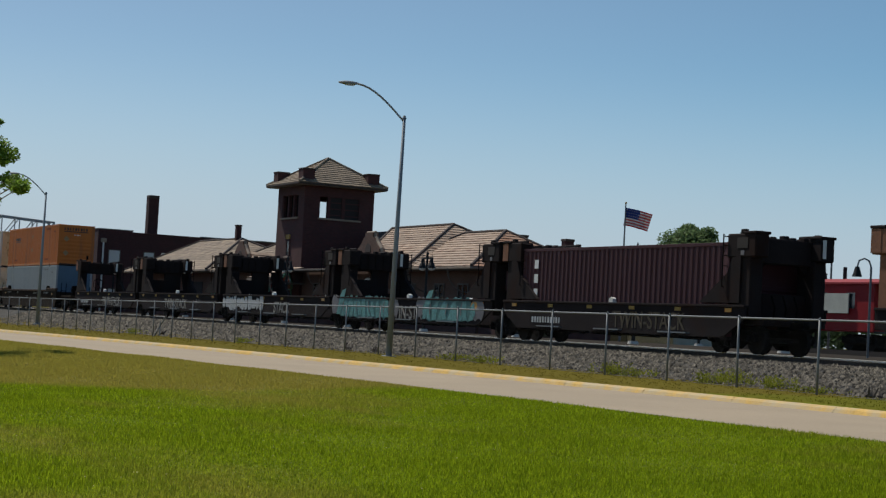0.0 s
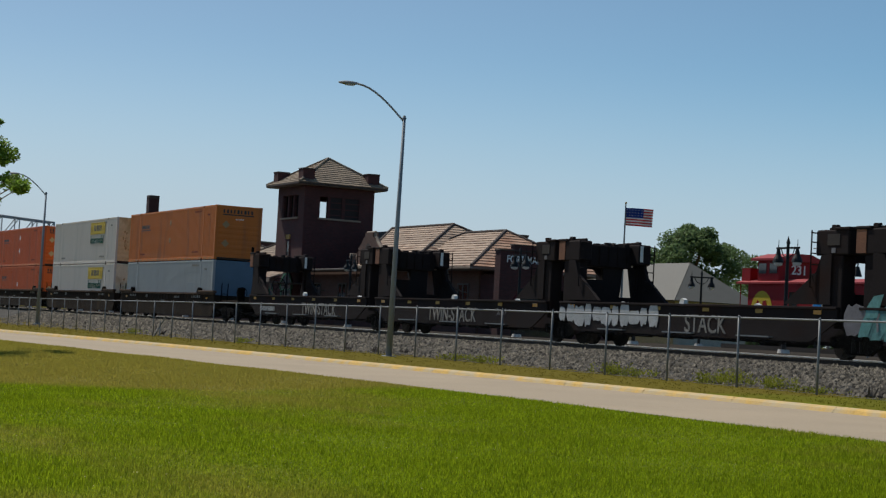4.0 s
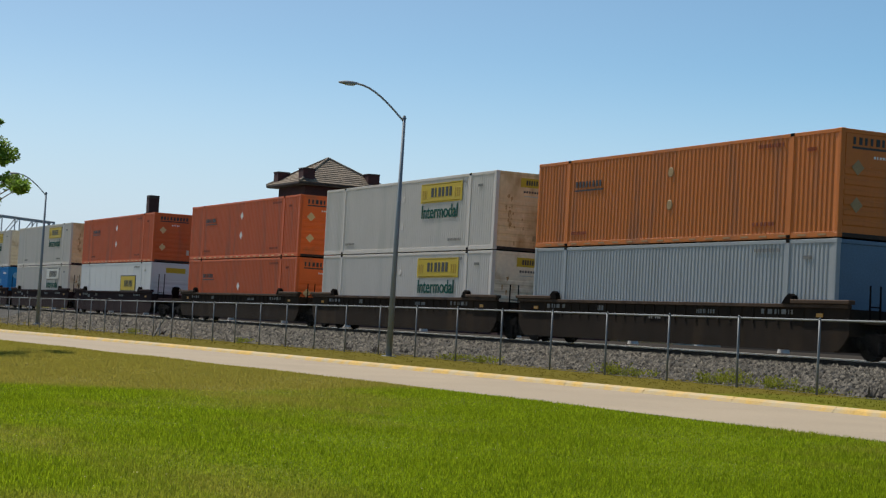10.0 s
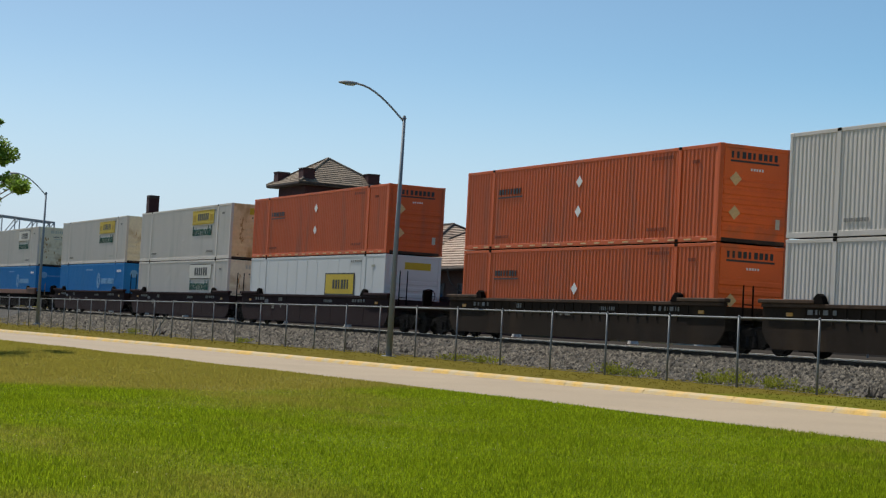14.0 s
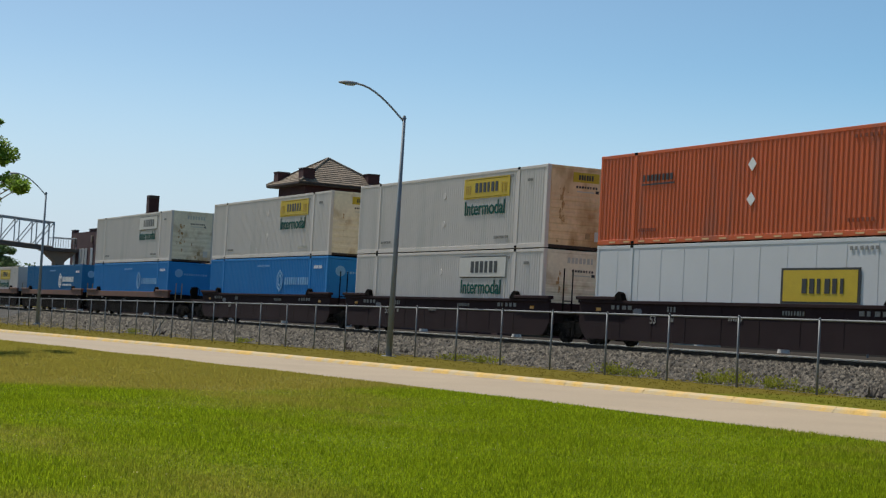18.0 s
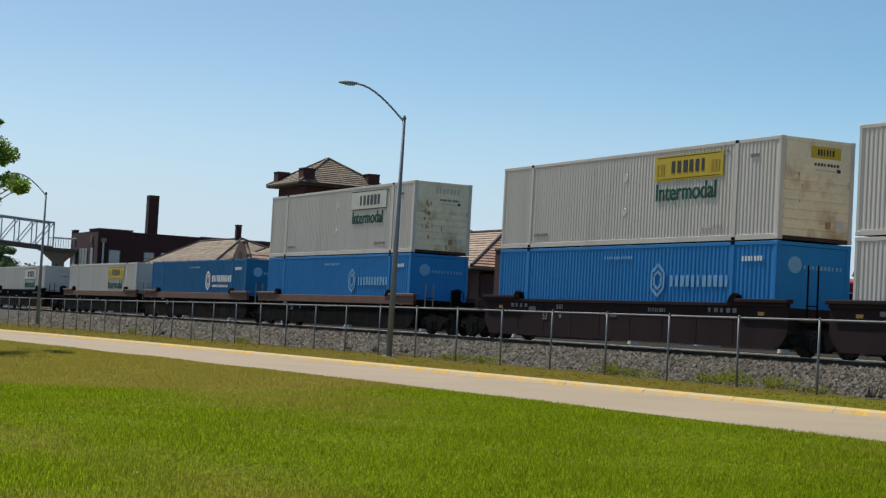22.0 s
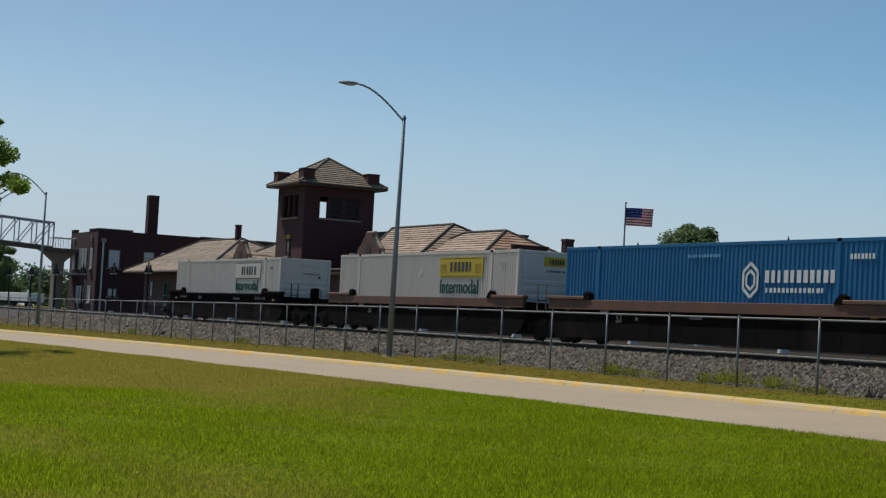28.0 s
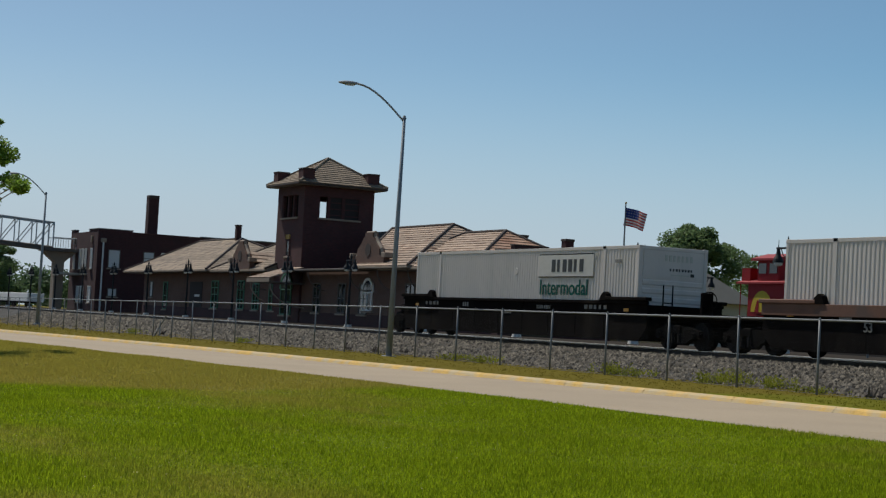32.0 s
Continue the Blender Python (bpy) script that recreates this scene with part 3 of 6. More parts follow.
rs = np.random.RandomState(5)
n = 27000
X = -np.exp(rs.uniform(np.log(24.0), np.log(125.0), n))
Y = rs.uniform(25.42, 28.95, n)
Z = np.interp(Y, [25.35, 25.5, 26.6, 28.1, 28.6, 29.0], [0.42, 0.50, 0.72, 1.02, 1.075, 1.075])
Z = Z - np.interp(X, [a for a, _ in DROP], [b for _, b in DROP]) * np.interp(Y, [25.5, 26.6, 28.1], [1, .6, .05])
R = rs.uniform(0.02, 0.07, n) * (1 + np.clip(-X - 40, 0, 60) / 120)
oct_ = np.array([(1, 0, 0), (0, 1, 0), (-1, 0, 0), (0, -1, 0), (0, 0, 1.0)], np.float32)
V = oct_[None] * rs.uniform(.65, 1.35, (n, 5, 3))
V[:, 4, :2] = rs.uniform(-.45, .45, (n, 2))
A = rs.uniform(0, 6.283, n)
c, s = np.cos(A)[:, None], np.sin(A)[:, None]
V = np.stack([V[:, :, 0] * c - V[:, :, 1] * s, V[:, :, 0] * s + V[:, :, 1] * c, V[:, :, 2] + rs.uniform(-.35, .35, (n, 5))], 2)
V = V * R[:, None, None] + np.stack([X, Y, Z - .005], 1)[:, None]
F = (np.array([(0, 1, 4), (1, 2, 4), (2, 3, 4), (3, 0, 4)])[None] + 5 * np.arange(n)[:, None, None]).reshape(-1, 3)
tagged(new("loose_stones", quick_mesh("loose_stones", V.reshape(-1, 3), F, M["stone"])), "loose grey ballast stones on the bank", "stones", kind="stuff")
tb = nb()
for i in range(520):
    x = -240 + i * 0.55
    box(tb, x - 0.115, x + 0.115, TRACK_Y - 1.3, TRACK_Y + 1.3, 0.93, 1.085)
solid("wooden_ties", tb, M["tie"], "dark creosoted wooden ties in the ballast", "ties", "stuff")
for sgn in (-1, 1):
    yr = TRACK_Y + sgn * 0.7525
    rl = thing("rail", pose(0, 0, 0), "rusty steel rail with a polished running head", "rail", "rails of the track", "structure")
    b = nb()
    prism(b, [(yr - .07, 1.083), (yr + .07, 1.083), (yr + .07, 1.095), (yr + .012, 1.115), (yr + .012, 1.205), (yr + .035, 1.215), (yr + .035, 1.24), (yr - .035, 1.24), (yr - .035, 1.215),
              (yr - .012, 1.205), (yr - .012, 1.115), (yr - .07, 1.095)], "x", -420, 80)
    part("rail_body", b, M["rail"], rl)
    part("running_head", box(nb(), -420, 80, yr - .033, yr + .033, 1.2405, RAIL_Z), M["railtop"], rl, "polished rail head")
solid("platform", box(box(nb(), -320, 60, 34.9, 62, 0.9, PLAT_Z), -320, 60, 34.35, 34.9, .9, PLAT_Z - .162), M["platform"], "dark paved station platform beyond the track", "platform", "structure")
solid("platform_edge", box(nb(), -320, 60, 34.25, 34.9, PLAT_Z - .16, PLAT_Z), M["paleedge"], "pale concrete edge of the platform", "platform edge", "structure")

# chain-link fence
fence = thing("chain_link_fence", pose(0, FENCE_Y, 0), "galvanised chain-link fence along the track bank", "fence")
pm = nb()
cyl(pm, (0, 0, 0.3), (0, 0, 2.26), 0.028, 0.028, 8)
cyl(pm, (0, 0, 2.26), (0, 0, 2.31), 0.036, 0.012, 8)
pm = mesh_of("post", pm, M["galv"], True)
px = -31.2 - 3.05 * 46
while px < 12:
    shared("post", pm, fence, pose(px, 0, -fence_dip(px), 0.4 * math.sin(px * 3.1), 0.5 * math.sin(px * 1.7), 0))
    px += 3.05
x = -172.0
while x < 12:
    z0, z1 = 2.245 + 0.012 * math.sin(x * .9) - fence_dip(x), 2.245 + 0.012 * math.sin((x + 6.1) * .9) - fence_dip(x + 6.1)
    part("top_rail", cyl(nb(), (x, 0.03, z0), (x + 6.1, 0.03, z1), 0.024, 0.024, 8), M["galv"], fence)
    x += 6.1
fx = steps([(-172, -50, 6.1), (-50, 12, 31)])
fm = [(x, .05, z - fence_dip(x)) for x in fx for z in (.555, 2.235)]
ob = new("wire_mesh", quick_mesh("wire_mesh", fm, [(2 * k, 2 * k + 2, 2 * k + 3, 2 * k + 1) for k in range(len(fx) - 1)], M["chain"]))
ob.parent = fence
part("bottom_wire", tube(nb(), [(x, .05, .57 - fence_dip(x)) for x in fx], .004, 5), M["galv"], fence)

# weeds along the fence
rg = random.Random(11)


def tuft(vs, fs, x, y, z, h, n, spread, w):
    for _ in range(n):
        a, t = rg.uniform(0, 6.283), rg.uniform(0.2, 1)
        dx, dy = math.cos(a) * spread * t, math.sin(a) * spread * t
        hh = h * rg.uniform(.5, 1)
        b0 = rg.uniform(0, 6.283)
        ux, uy = math.cos(b0) * w, math.sin(b0) * w
        k = len(vs)
        cx, cy, cz = x + dx, y + dy, z + hh * rg.uniform(.2, 1)
        vs += [(cx - ux, cy - uy, cz - w * .5), (cx + ux, cy + uy, cz - w * .3), (cx + ux * .4 + dx * .3, cy + uy * .4 + dy * .3, cz + w * 2.2)]
        fs.append((k, k + 1, k + 2))


for cx, hh in ((-33.6, .42), (-36.0, .36), (-35.2, .5), (-40.9, .42), (-39.4, .3), (-48.2, .3), (-50.3, .28), (-31.8, .2), (-88, .4), (-71, .3)):
    vs, fs = [], []
    for _ in range(26):
        tuft(vs, fs, cx + rg.gauss(0, .4), 25.5 + rg.uniform(-.2, .4), 0.43 - dip(cx), hh, 20, .13, .02)
    tagged(new("weed_clump", quick_mesh("weed_clump", vs, fs, M["weed"])), "yellow-green weeds growing at the foot of the fence", "weeds", "weeds along the fence", "stuff")
vs, fs = [], []
for _ in range(3500):
    x = -rg.uniform(22, 110)
    y = rg.uniform(smooth_kerb(x) + .42, 25.5)
    tuft(vs, fs, x, y, ground_z(x, y) - .01, rg.uniform(.02, .055), 4, .06, .010)
tagged(new("verge_grass", quick_mesh("verge_grass", vs, fs, M["verge"])), "thin grass on the verge between kerb and fence", "grass", kind="stuff")

# lawn blades
n = 620000
rs = np.random.RandomState(3)
X = -np.exp(rs.uniform(np.log(10.5), np.log(72.0), n))
Y = rs.uniform(0, 1, n)
Y = np.abs(X) * .17 + Y * (np.minimum(np.abs(X) * .92, 16.5) - np.abs(X) * .17)
kt = np.array([smooth_kerb(v) for v in np.linspace(-75, 0, 151)])
U = Y - np.interp(X, np.linspace(-75, 0, 151), kt)
keep = U < -ROAD_W - 0.005
X, Y, U = X[keep], Y[keep], U[keep]
n = len(X)
Z = np.interp(U, [a for a, _ in LAWN], [b for _, b in LAWN]) - 0.01
hgt = rs.uniform(0.022, 0.062, n) * (1 + 0.3 * np.sin(X * .9) * np.sin(Y * 1.3))
ang, lean = rs.uniform(0, 6.283, n), rs.uniform(0.0, 0.03, n)
wid = 0.0042 + 0.00020 * np.abs(X)
V = np.empty((n, 3, 3), np.float32)
V[:, 0] = np.stack([X - np.cos(ang) * wid, Y - np.sin(ang) * wid, Z], 1)
V[:, 1] = np.stack([X + np.cos(ang) * wid, Y + np.sin(ang) * wid, Z], 1)
V[:, 2] = np.stack([X - np.sin(ang) * lean, Y + np.cos(ang) * lean, Z + hgt], 1)
tagged(new("grass_blades", quick_mesh("grass_blades", V.reshape(-1, 3), np.arange(3 * n).reshape(-1, 3), M["blade"])), "short green grass blades of the lawn", "grass", kind="stuff")


# street lamps on the verge
def street_lamp(x, y, z, h, label):
    root = thing("street_lamp", pose(x, y, z, 0, 1.4, 0), label, "street lamp", "street lamps along the road")
    part("base_plate", box(nb(), -.2, .2, -.2, .2, 0, .05, .01), M["alu"], root)
    for sx in (-.14, .14):
        for sy in (-.14, .14):
            part("bolt", cyl(nb(), (sx, sy, .05), (sx, sy, .1), .02, .02, 6), M["galv"], root)
    part("pole", cyl(nb(), (0, 0, .05), (0, 0, h), .105, .052, 14), M["alu"], root, smooth=True)
    part("hand_hole_cover", box(nb(), -.13, -.105, -.05, .05, .55, .8), M["galv"], root)
    part("pole_cap", cyl(nb(), (0, 0, h), (0, 0, h + .1), .085, .03, 12), M["alu"], root)
    pts = []
    for i in range(9):
        t = i / 8
        pts.append((-1.68 * t * .42, -1.68 * t * .9, h - .12 + 1.2 * math.sin(t * 1.45)))
    part("arm", tube(nb(), pts, .034, 8), M["alu"], root, smooth=True)
    e = Vector(pts[-1])
    d = Vector((-.42, -.9, .02)).normalized()
    hb = nb()
    bmesh.ops.create_uvsphere(hb, u_segments=12, v_segments=8, radius=1, matrix=Matrix.Translation(e + d * .28) @ d.to_track_quat("X", "Z").to_matrix().to_4x4() @ Matrix.Diagonal((.36, .13, .07, 1)))
    head = part("luminaire", hb, M["alu"], root, "grey cobra-head luminaire", True)
    lb = box(nb(), -.2, .12, -.09, .09, -.085, -.05, .01)
    lb.transform(Matrix.Translation(e + d * .28) @ d.to_track_quat("X", "Z").to_matrix().to_4x4())
    part("lens", lb, M["faded"], head)
    return root


street_lamp(-52.37, 24.0, 0.44, 8.06, "tall grey street lamp with a curved arm on the verge")
street_lamp(-101.4, 23.5, 0.42, 7.75, "distant grey street lamp with a curved arm on the verge")

# clover heads in the lawn
rg = random.Random(17)
vs, fs = [], []
for _ in range(420):
    x, y = -rg.uniform(11, 45), rg.uniform(1, 15)
    if y - smooth_kerb(x) > -ROAD_W - .3:
        continue
    z, r, k = ground_z(x, y) + .045, rg.uniform(.005, .009), len(vs)
    vs += [(x - r, y, z), (x, y - r, z), (x + r, y, z), (x, y + r, z), (x, y, z + r * 1.4)]
    fs += [(k, k + 1, k + 4), (k + 1, k + 2, k + 4), (k + 2, k + 3, k + 4), (k + 3, k, k + 4)]
tagged(new("clover_heads", quick_mesh("clover_heads", vs, fs, M["clover"])), "small white clover heads scattered in the lawn", "clover", kind="stuff")

# litter and dead weeds at the foot of the fence
for x, y, s, sd in ((-29.6, 25.3, .34, 1), (-57.2, 25.6, .26, 2), (-59.8, 25.7, .3, 3), (-83.5, 25.7, .35, 4), (-55.1, 25.8, .22, 5)):
    g = random.Random(sd)
    b = nb()
    for q in range(9):
        a = g.uniform(0, 6.28)
        c = Vector((math.cos(a) * s * g.random(), math.sin(a) * s * g.random() * .6, s * .12))
        cyl(b, c, c + Vector((g.uniform(-s, s) * .6, g.uniform(-s, s) * .4, g.uniform(.1, .7) * s)), s * .12, s * .04, 6)
    ob = solid("dead_brush", b, M["tie"], "dark dead brush heaped at the fence", "brush", group="brush along the fence")
    ob.matrix_basis = pose(x, y, ground_z(x, y) + .02)
ob = thing("broken_post", pose(-84.0, 25.4, .26), "bent pale fence brace leaning on the bank", "fence post")
part("brace", cyl(nb(), (0, 0, 0), (.9, .3, 1.1), .035, .03, 8), M["galv"], ob)
part("stub", cyl(nb(), (.5, .15, 0), (.45, .15, .8), .035, .03, 8), M["galv"], ob)


# ---------------------------------------------------------------- train
def travelled(t):
    """Metres that the train has gone at t seconds: it slows down slightly."""
    return 8.6522 * t - 0.013846 * t * t


TRAIN, WHEELSETS = [], []
CW = 1.295


def corrugated(L, z0, z1, y, sgn, pitch=0.245, depth=0.028):
    b = nb()
    x, pts = -L / 2 + 0.12, []
    while x < L / 2 - 0.12 - pitch:
        pts += [(x, 0), (x + pitch * .37, 0), (x + pitch * .51, depth), (x + pitch * .86, depth)]
        x += pitch
    pts.append((L / 2 - .12, 0))
    lo = [b.verts.new((px, y + sgn * d, z0)) for px, d in pts]
    hi = [b.verts.new((px, y + sgn * d, z1)) for px, d in pts]
    for i in range(len(pts) - 1):
        f = (lo[i], lo[i + 1], hi[i + 1], hi[i])
        b.faces.new(f if sgn > 0 else f[::-1])
    return b


RIBS = dict(white=(.172, .013), grey=(.175, .014), orange=(.2, .021), red=(.205, .021), maroon=(.28, .03))


def container(s_front, L, z, paint, end_paint, label, ribs=True, H=2.896, ribbed_end=True):
    """A shipping box: s_front is the place of its leading end at the start, z its floor."""
    root = thing("shipping_container", pose(s_front - L / 2, TRACK_Y, z), label, "container", "containers on the train")
    TRAIN.append(root)
    P, E = BOX[paint], BOX[end_paint]
    h = L / 2
    for sgn in (-1, 1):
        if ribs:
            part("side_panel", corrugated(L, .14, H - .1, sgn * (CW - .012), -sgn, *RIBS.get(paint, (.2, .018))), P, root)
        else:
            b = box(nb(), -h + .1, h - .1, sgn * (CW - .04), sgn * (CW - .012), .14, H - .1)
            part("side_panel", b, P, root)
            k = int(L / 1.22)
            for i in range(1, k):
                xx = -h + L * i / k
                part("panel_joint", box(nb(), xx - .02, xx + .02, sgn * (CW - .013), sgn * (CW - .006), .16, H - .11), P, root)
        part("top_rail", box(nb(), -h + .02, h - .02, sgn * (CW - .07), sgn * CW, H - .11, H - .01, .004), P, root)
        part("bottom_rail", box(nb(), -h + .02, h - .02, sgn * (CW - .08), sgn * CW, .0, .15, .004), P, root)
        for e in (-1, 1):
            part("corner_post", box(nb(), e * h - e * .13, e * h, sgn * (CW - .14), sgn * (CW + .002), .01, H - .02, .015), P, root)
            if L > 13:
                xx = e * (6.096 - .1)
                part("support_post", box(nb(), xx - .09, xx + .09, sgn * (CW - .05), sgn * (CW + .006), .02, H - .02, .01), P, root)
                for zz in (.0, H - .1):
                    part("corner_fitting", box(nb(), xx - .085, xx + .085, sgn * (CW - .1), sgn * (CW + .014), zz + .005, zz + .095, .012), M["truck"], root, "dark steel lifting fitting")
            for zz in (.0, H - .118):
                part("corner_fitting", box(nb(), e * h - e * .18, e * h + e * .004, sgn * (CW - .16), sgn * (CW + .006), zz, zz + .118, .012), P, root)
    part("roof", box(nb(), -h + .05, h - .05, -CW + .05, CW - .05, H - .06, H - .015), P, root)
    part("floor", box(nb(), -h + .05, h - .05, -CW + .06, CW - .06, .04, .14), M["truck"], root)
    for e in (-1, 1):
        b = nb()
        box(b, e * h - e * .10, e * h - e * (.02 if ribbed_end else .06), -CW + .12, CW - .12, .12, H - .1)
        pan = part("end_panel", b, E, root)
        if ribbed_end:
            zz = .30
            while zz < H - .3:
                if zz < H - 1.2:
                    part("end_rib", prism(nb(), [(e * (h - .022), zz), (e * (h + .002), zz + .04), (e * (h + .002), zz + .15), (e * (h - .022), zz + .19)], "y", -CW + .16, CW - .16), E, pan)
                zz += .27
        if ribbed_end:
            part("sign_plate", box(nb(), e * h - e * .022, e * h + e * .002, -CW + .16, CW - .16, H - .98, H - .14), E, pan)
        else:
            part("flat_skin", box(nb(), e * h - e * .058, e * h - e * .03, -CW + .13, CW - .13, .13, H - .14), E, pan)
        for zz in (0, H - .13):
            # upper boxes get the dark foot with the underside shadow in its colour
            part("end_rail", box(nb(), e * h - e * .1, e * h, -CW + .13, CW - .13, zz + .005, zz + .12, .012), M["footrail"] if zz == 0 and z > 3 else E, root)
    return root


def put(ob, m):
    ob.matrix_basis = m
    return ob


def side_sign(root, x, z, w, h, material, name="sign_panel", label=""):
    return part(name, box(nb(), x - w / 2, x + w / 2, -CW - .014, -CW - .002, z - h / 2, z + h / 2), material, root, label)


def end_sign(root, h, y, z, w, hh, material, name="sign_panel", label=""):
    return part(name, box(nb(), h + .004, h + .014, y - w / 2, y + w / 2, z - hh / 2, z + hh / 2), material, root, label)


def blotch(root, h, y, z, w, hh, rg):
    """A ragged rust stain on the leading end."""
    b = nb()
    k = 13
    pts = []
    for i in range(k):
        a, r = 6.2832 * i / k, rg.uniform(.35, 1.0)
        pts.append((y + math.cos(a) * w * r, z + math.sin(a) * hh * r))
    prism(b, pts, "x", h + .0025, h + .0045 + .0006 * rg.random() + .0006 * len(root.children) % .004)
    return part("rust_stain", b, M["stain"], root)


def bars(root, m, n, w, h, material, seed, label=""):
    return put(part("lettering", glyph_bars(nb(), n, w, h, seed), material, root, label), m)


def diamond(root, m, r, material):
    b = nb()
    prism(b, [(-r, 0), (0, -r), (r, 0), (0, r)], "y", -.006, .006)
    put(part("diamond_placard", b, material, root), m)


def small_marks(root, L, H, seed, ink=None):
    """Weathered stencil rows near the ends and the lower edge."""
    rg = random.Random(seed)
    for x, z, w in ((L / 2 - 3.0, H - .28, 1.2), (-L / 2 + 2.9, .42, 1.0), (L / 2 - 3.2, .42, 1.1), (L / 2 - 1.2, H - .5, .4)):
        bars(root, on_side(x, z, -CW - .006), rg.randrange(6, 11), w, .10, ink or (M["faded"] if rg.random() < .25 else M["stencil"]), rg.random(), "small stencilled marks")


L53 = 16.154
Z_LOW = RAIL_Z + 0.31
Z_TOP = Z_LOW + 2.932


def freight_white(s, z, sign, rusty, label, clean=False):
    """White box with a sign panel, a green word and end marks. sign: yellow, faded or none."""
    c = container(s, L53, z, "white", ("tan" if s in (-140.15, -202.5) and z > 3 else "cream") if rusty else "white", label)
    H = 2.896
    x = -L53 / 2 + 11.65
    if sign == "yellow":
        p_ = side_sign(c, x, H - .62, 3.6, .76, M["yellow"], label="yellow sign panel")
        bars(c, on_side(x + .05, H - .60, -CW - .018), 6, 1.9, .36, M["black"], s, "dark block letters")
        for dx, n_ in ((-1.42, 3), (1.42, 3)):
            bars(c, on_side(x + dx, H - .66, -CW - .016), n_, .5, .34, M["signmark"], s + dx, "faded brown emblem")
        side_sign(c, x, H - .29, 3.3, .025, M["signmark"], "sign_border")
        side_sign(c, x, H - .955, 3.3, .025, M["signmark"], "sign_border")
    else:
        side_sign(c, x, H - .62, 3.6, .78, M["signwhite"], label="bleached sign panel")
        for zz in (H - 1.0, H - .24):
            side_sign(c, x, zz, 3.6, .035, M["black"], "sign_border")
        bars(c, on_side(x + .15, H - .62, -CW - .018), 6, 2.2, .42, M["black"], s, "dark block letters")
    lettering("lettering", "Intermodal", .74, M["green"], c, on_side(x - .1, H - 1.38, -CW - .012) @ SIDE_TEXT, .007, 3.15, "green word on the side")
    h = L53 / 2
    for zz in (1.02, 2.1):
        part("vent_cover", cyl(nb(), (-h + 8.2, -CW + .01, zz), (-h + 8.2, -CW - .003, zz), .13, .12, 12), BOX["white"], c)
    if sign == "yellow":
        end_sign(c, h, .25, H - .38, 1.05, .34, M["yellow"], label="yellow sign panel")
        bars(c, on_end(.25, H - .38, h + .018), 6, .62, .18, M["black"], s + 1)
    else:
        bars(c, on_end(.2, H - .36, h + .010), 7, 1.1, .2, M["faded"], s + 1)
    bars(c, on_end(.3, H - .72, h + .008), 8, .9, .08, M["black"], s + 2)
    end_sign(c, h, .25, H - .88, .7, .035, M["faded"], "grab_bar")
    end_sign(c, h, .72, H - .86, .13, .10, M["black"], "document_box")
    end_sign(c, h, .82, .48, .26, .34, M["signwhite"], "notice_plate")
    end_sign(c, h, .42, .48, .18, .2, M["dull"], "notice_plate")
    if rusty:
        rg = random.Random(s)
        for q in range(4 if clean else 30 if z > 3 else 8):
            left = rg.random() < .75
            yy = -.66 + rg.gauss(0, .07) if left else rg.uniform(-.95, 1.0)
            blotch(c, h, yy, rg.uniform(.9, 2.1) if left else rg.choice((rg.uniform(.12, .3), rg.uniform(.3, 1.6))), rg.uniform(.015, .07), rg.uniform(.03, .16), rg)
    small_marks(c, L53, H, s)
    return c


def freight_orange(s, z, paint, two, label):
    c = container(s, L53, z, paint, "amber" if s == -159.55 else paint, label)
    H, h = 2.896, L53 / 2
    bars(c, on_side(-h + 3.4, H - .86, -CW - .012), 8, 1.7, .2, M["black"], s, "dark block letters")
    side_sign(c, -h + 3.4, H - 1.06, 1.8, .05, M["black"], "stripe")
    bars(c, on_end(-.05, H - .32, h + .012), 9, 1.75, .2, M["black"], s + 1, "dark block letters")
    end_sign(c, h, -.05, H - .50, 1.75, .06, M["black"], "stripe")
    bars(c, on_end(.05, H - .72, h + .008), 5, .5, .07, M["white"], s + 2)
    for zz in ((1.15, 2.15) if two else (1.5,)):
        pale = M["white"] if paint == "red" else M["dull"]
        if paint == "red":
            diamond(c, on_side(-h + 8.2, zz, -CW - .01), .2, pale)
        else:
            b = nb()
            cyl(b, (-h + 8.2, -CW - .004, zz), (-h + 8.2, -CW - .02, zz), .16, .13, 14)
            part("vent_cover", b, pale, c)
        diamond(c, on_end(-.72, zz - .28, h + .012), .21, M["tanplac"] if paint == "red" else M["dull"])
    end_sign(c, h, .86, .62, .15, .3, M["faded"] if paint == "red" else M["truck"], "document_box")
    for i in range(18):
        side_sign(c, -h + .9 + i * .86, .07, .34, .045, M["tanplac"] if paint == "red" else M["dull"], "reflective_strip")
    small_marks(c, L53, H, s, M["darkred"])
    return c


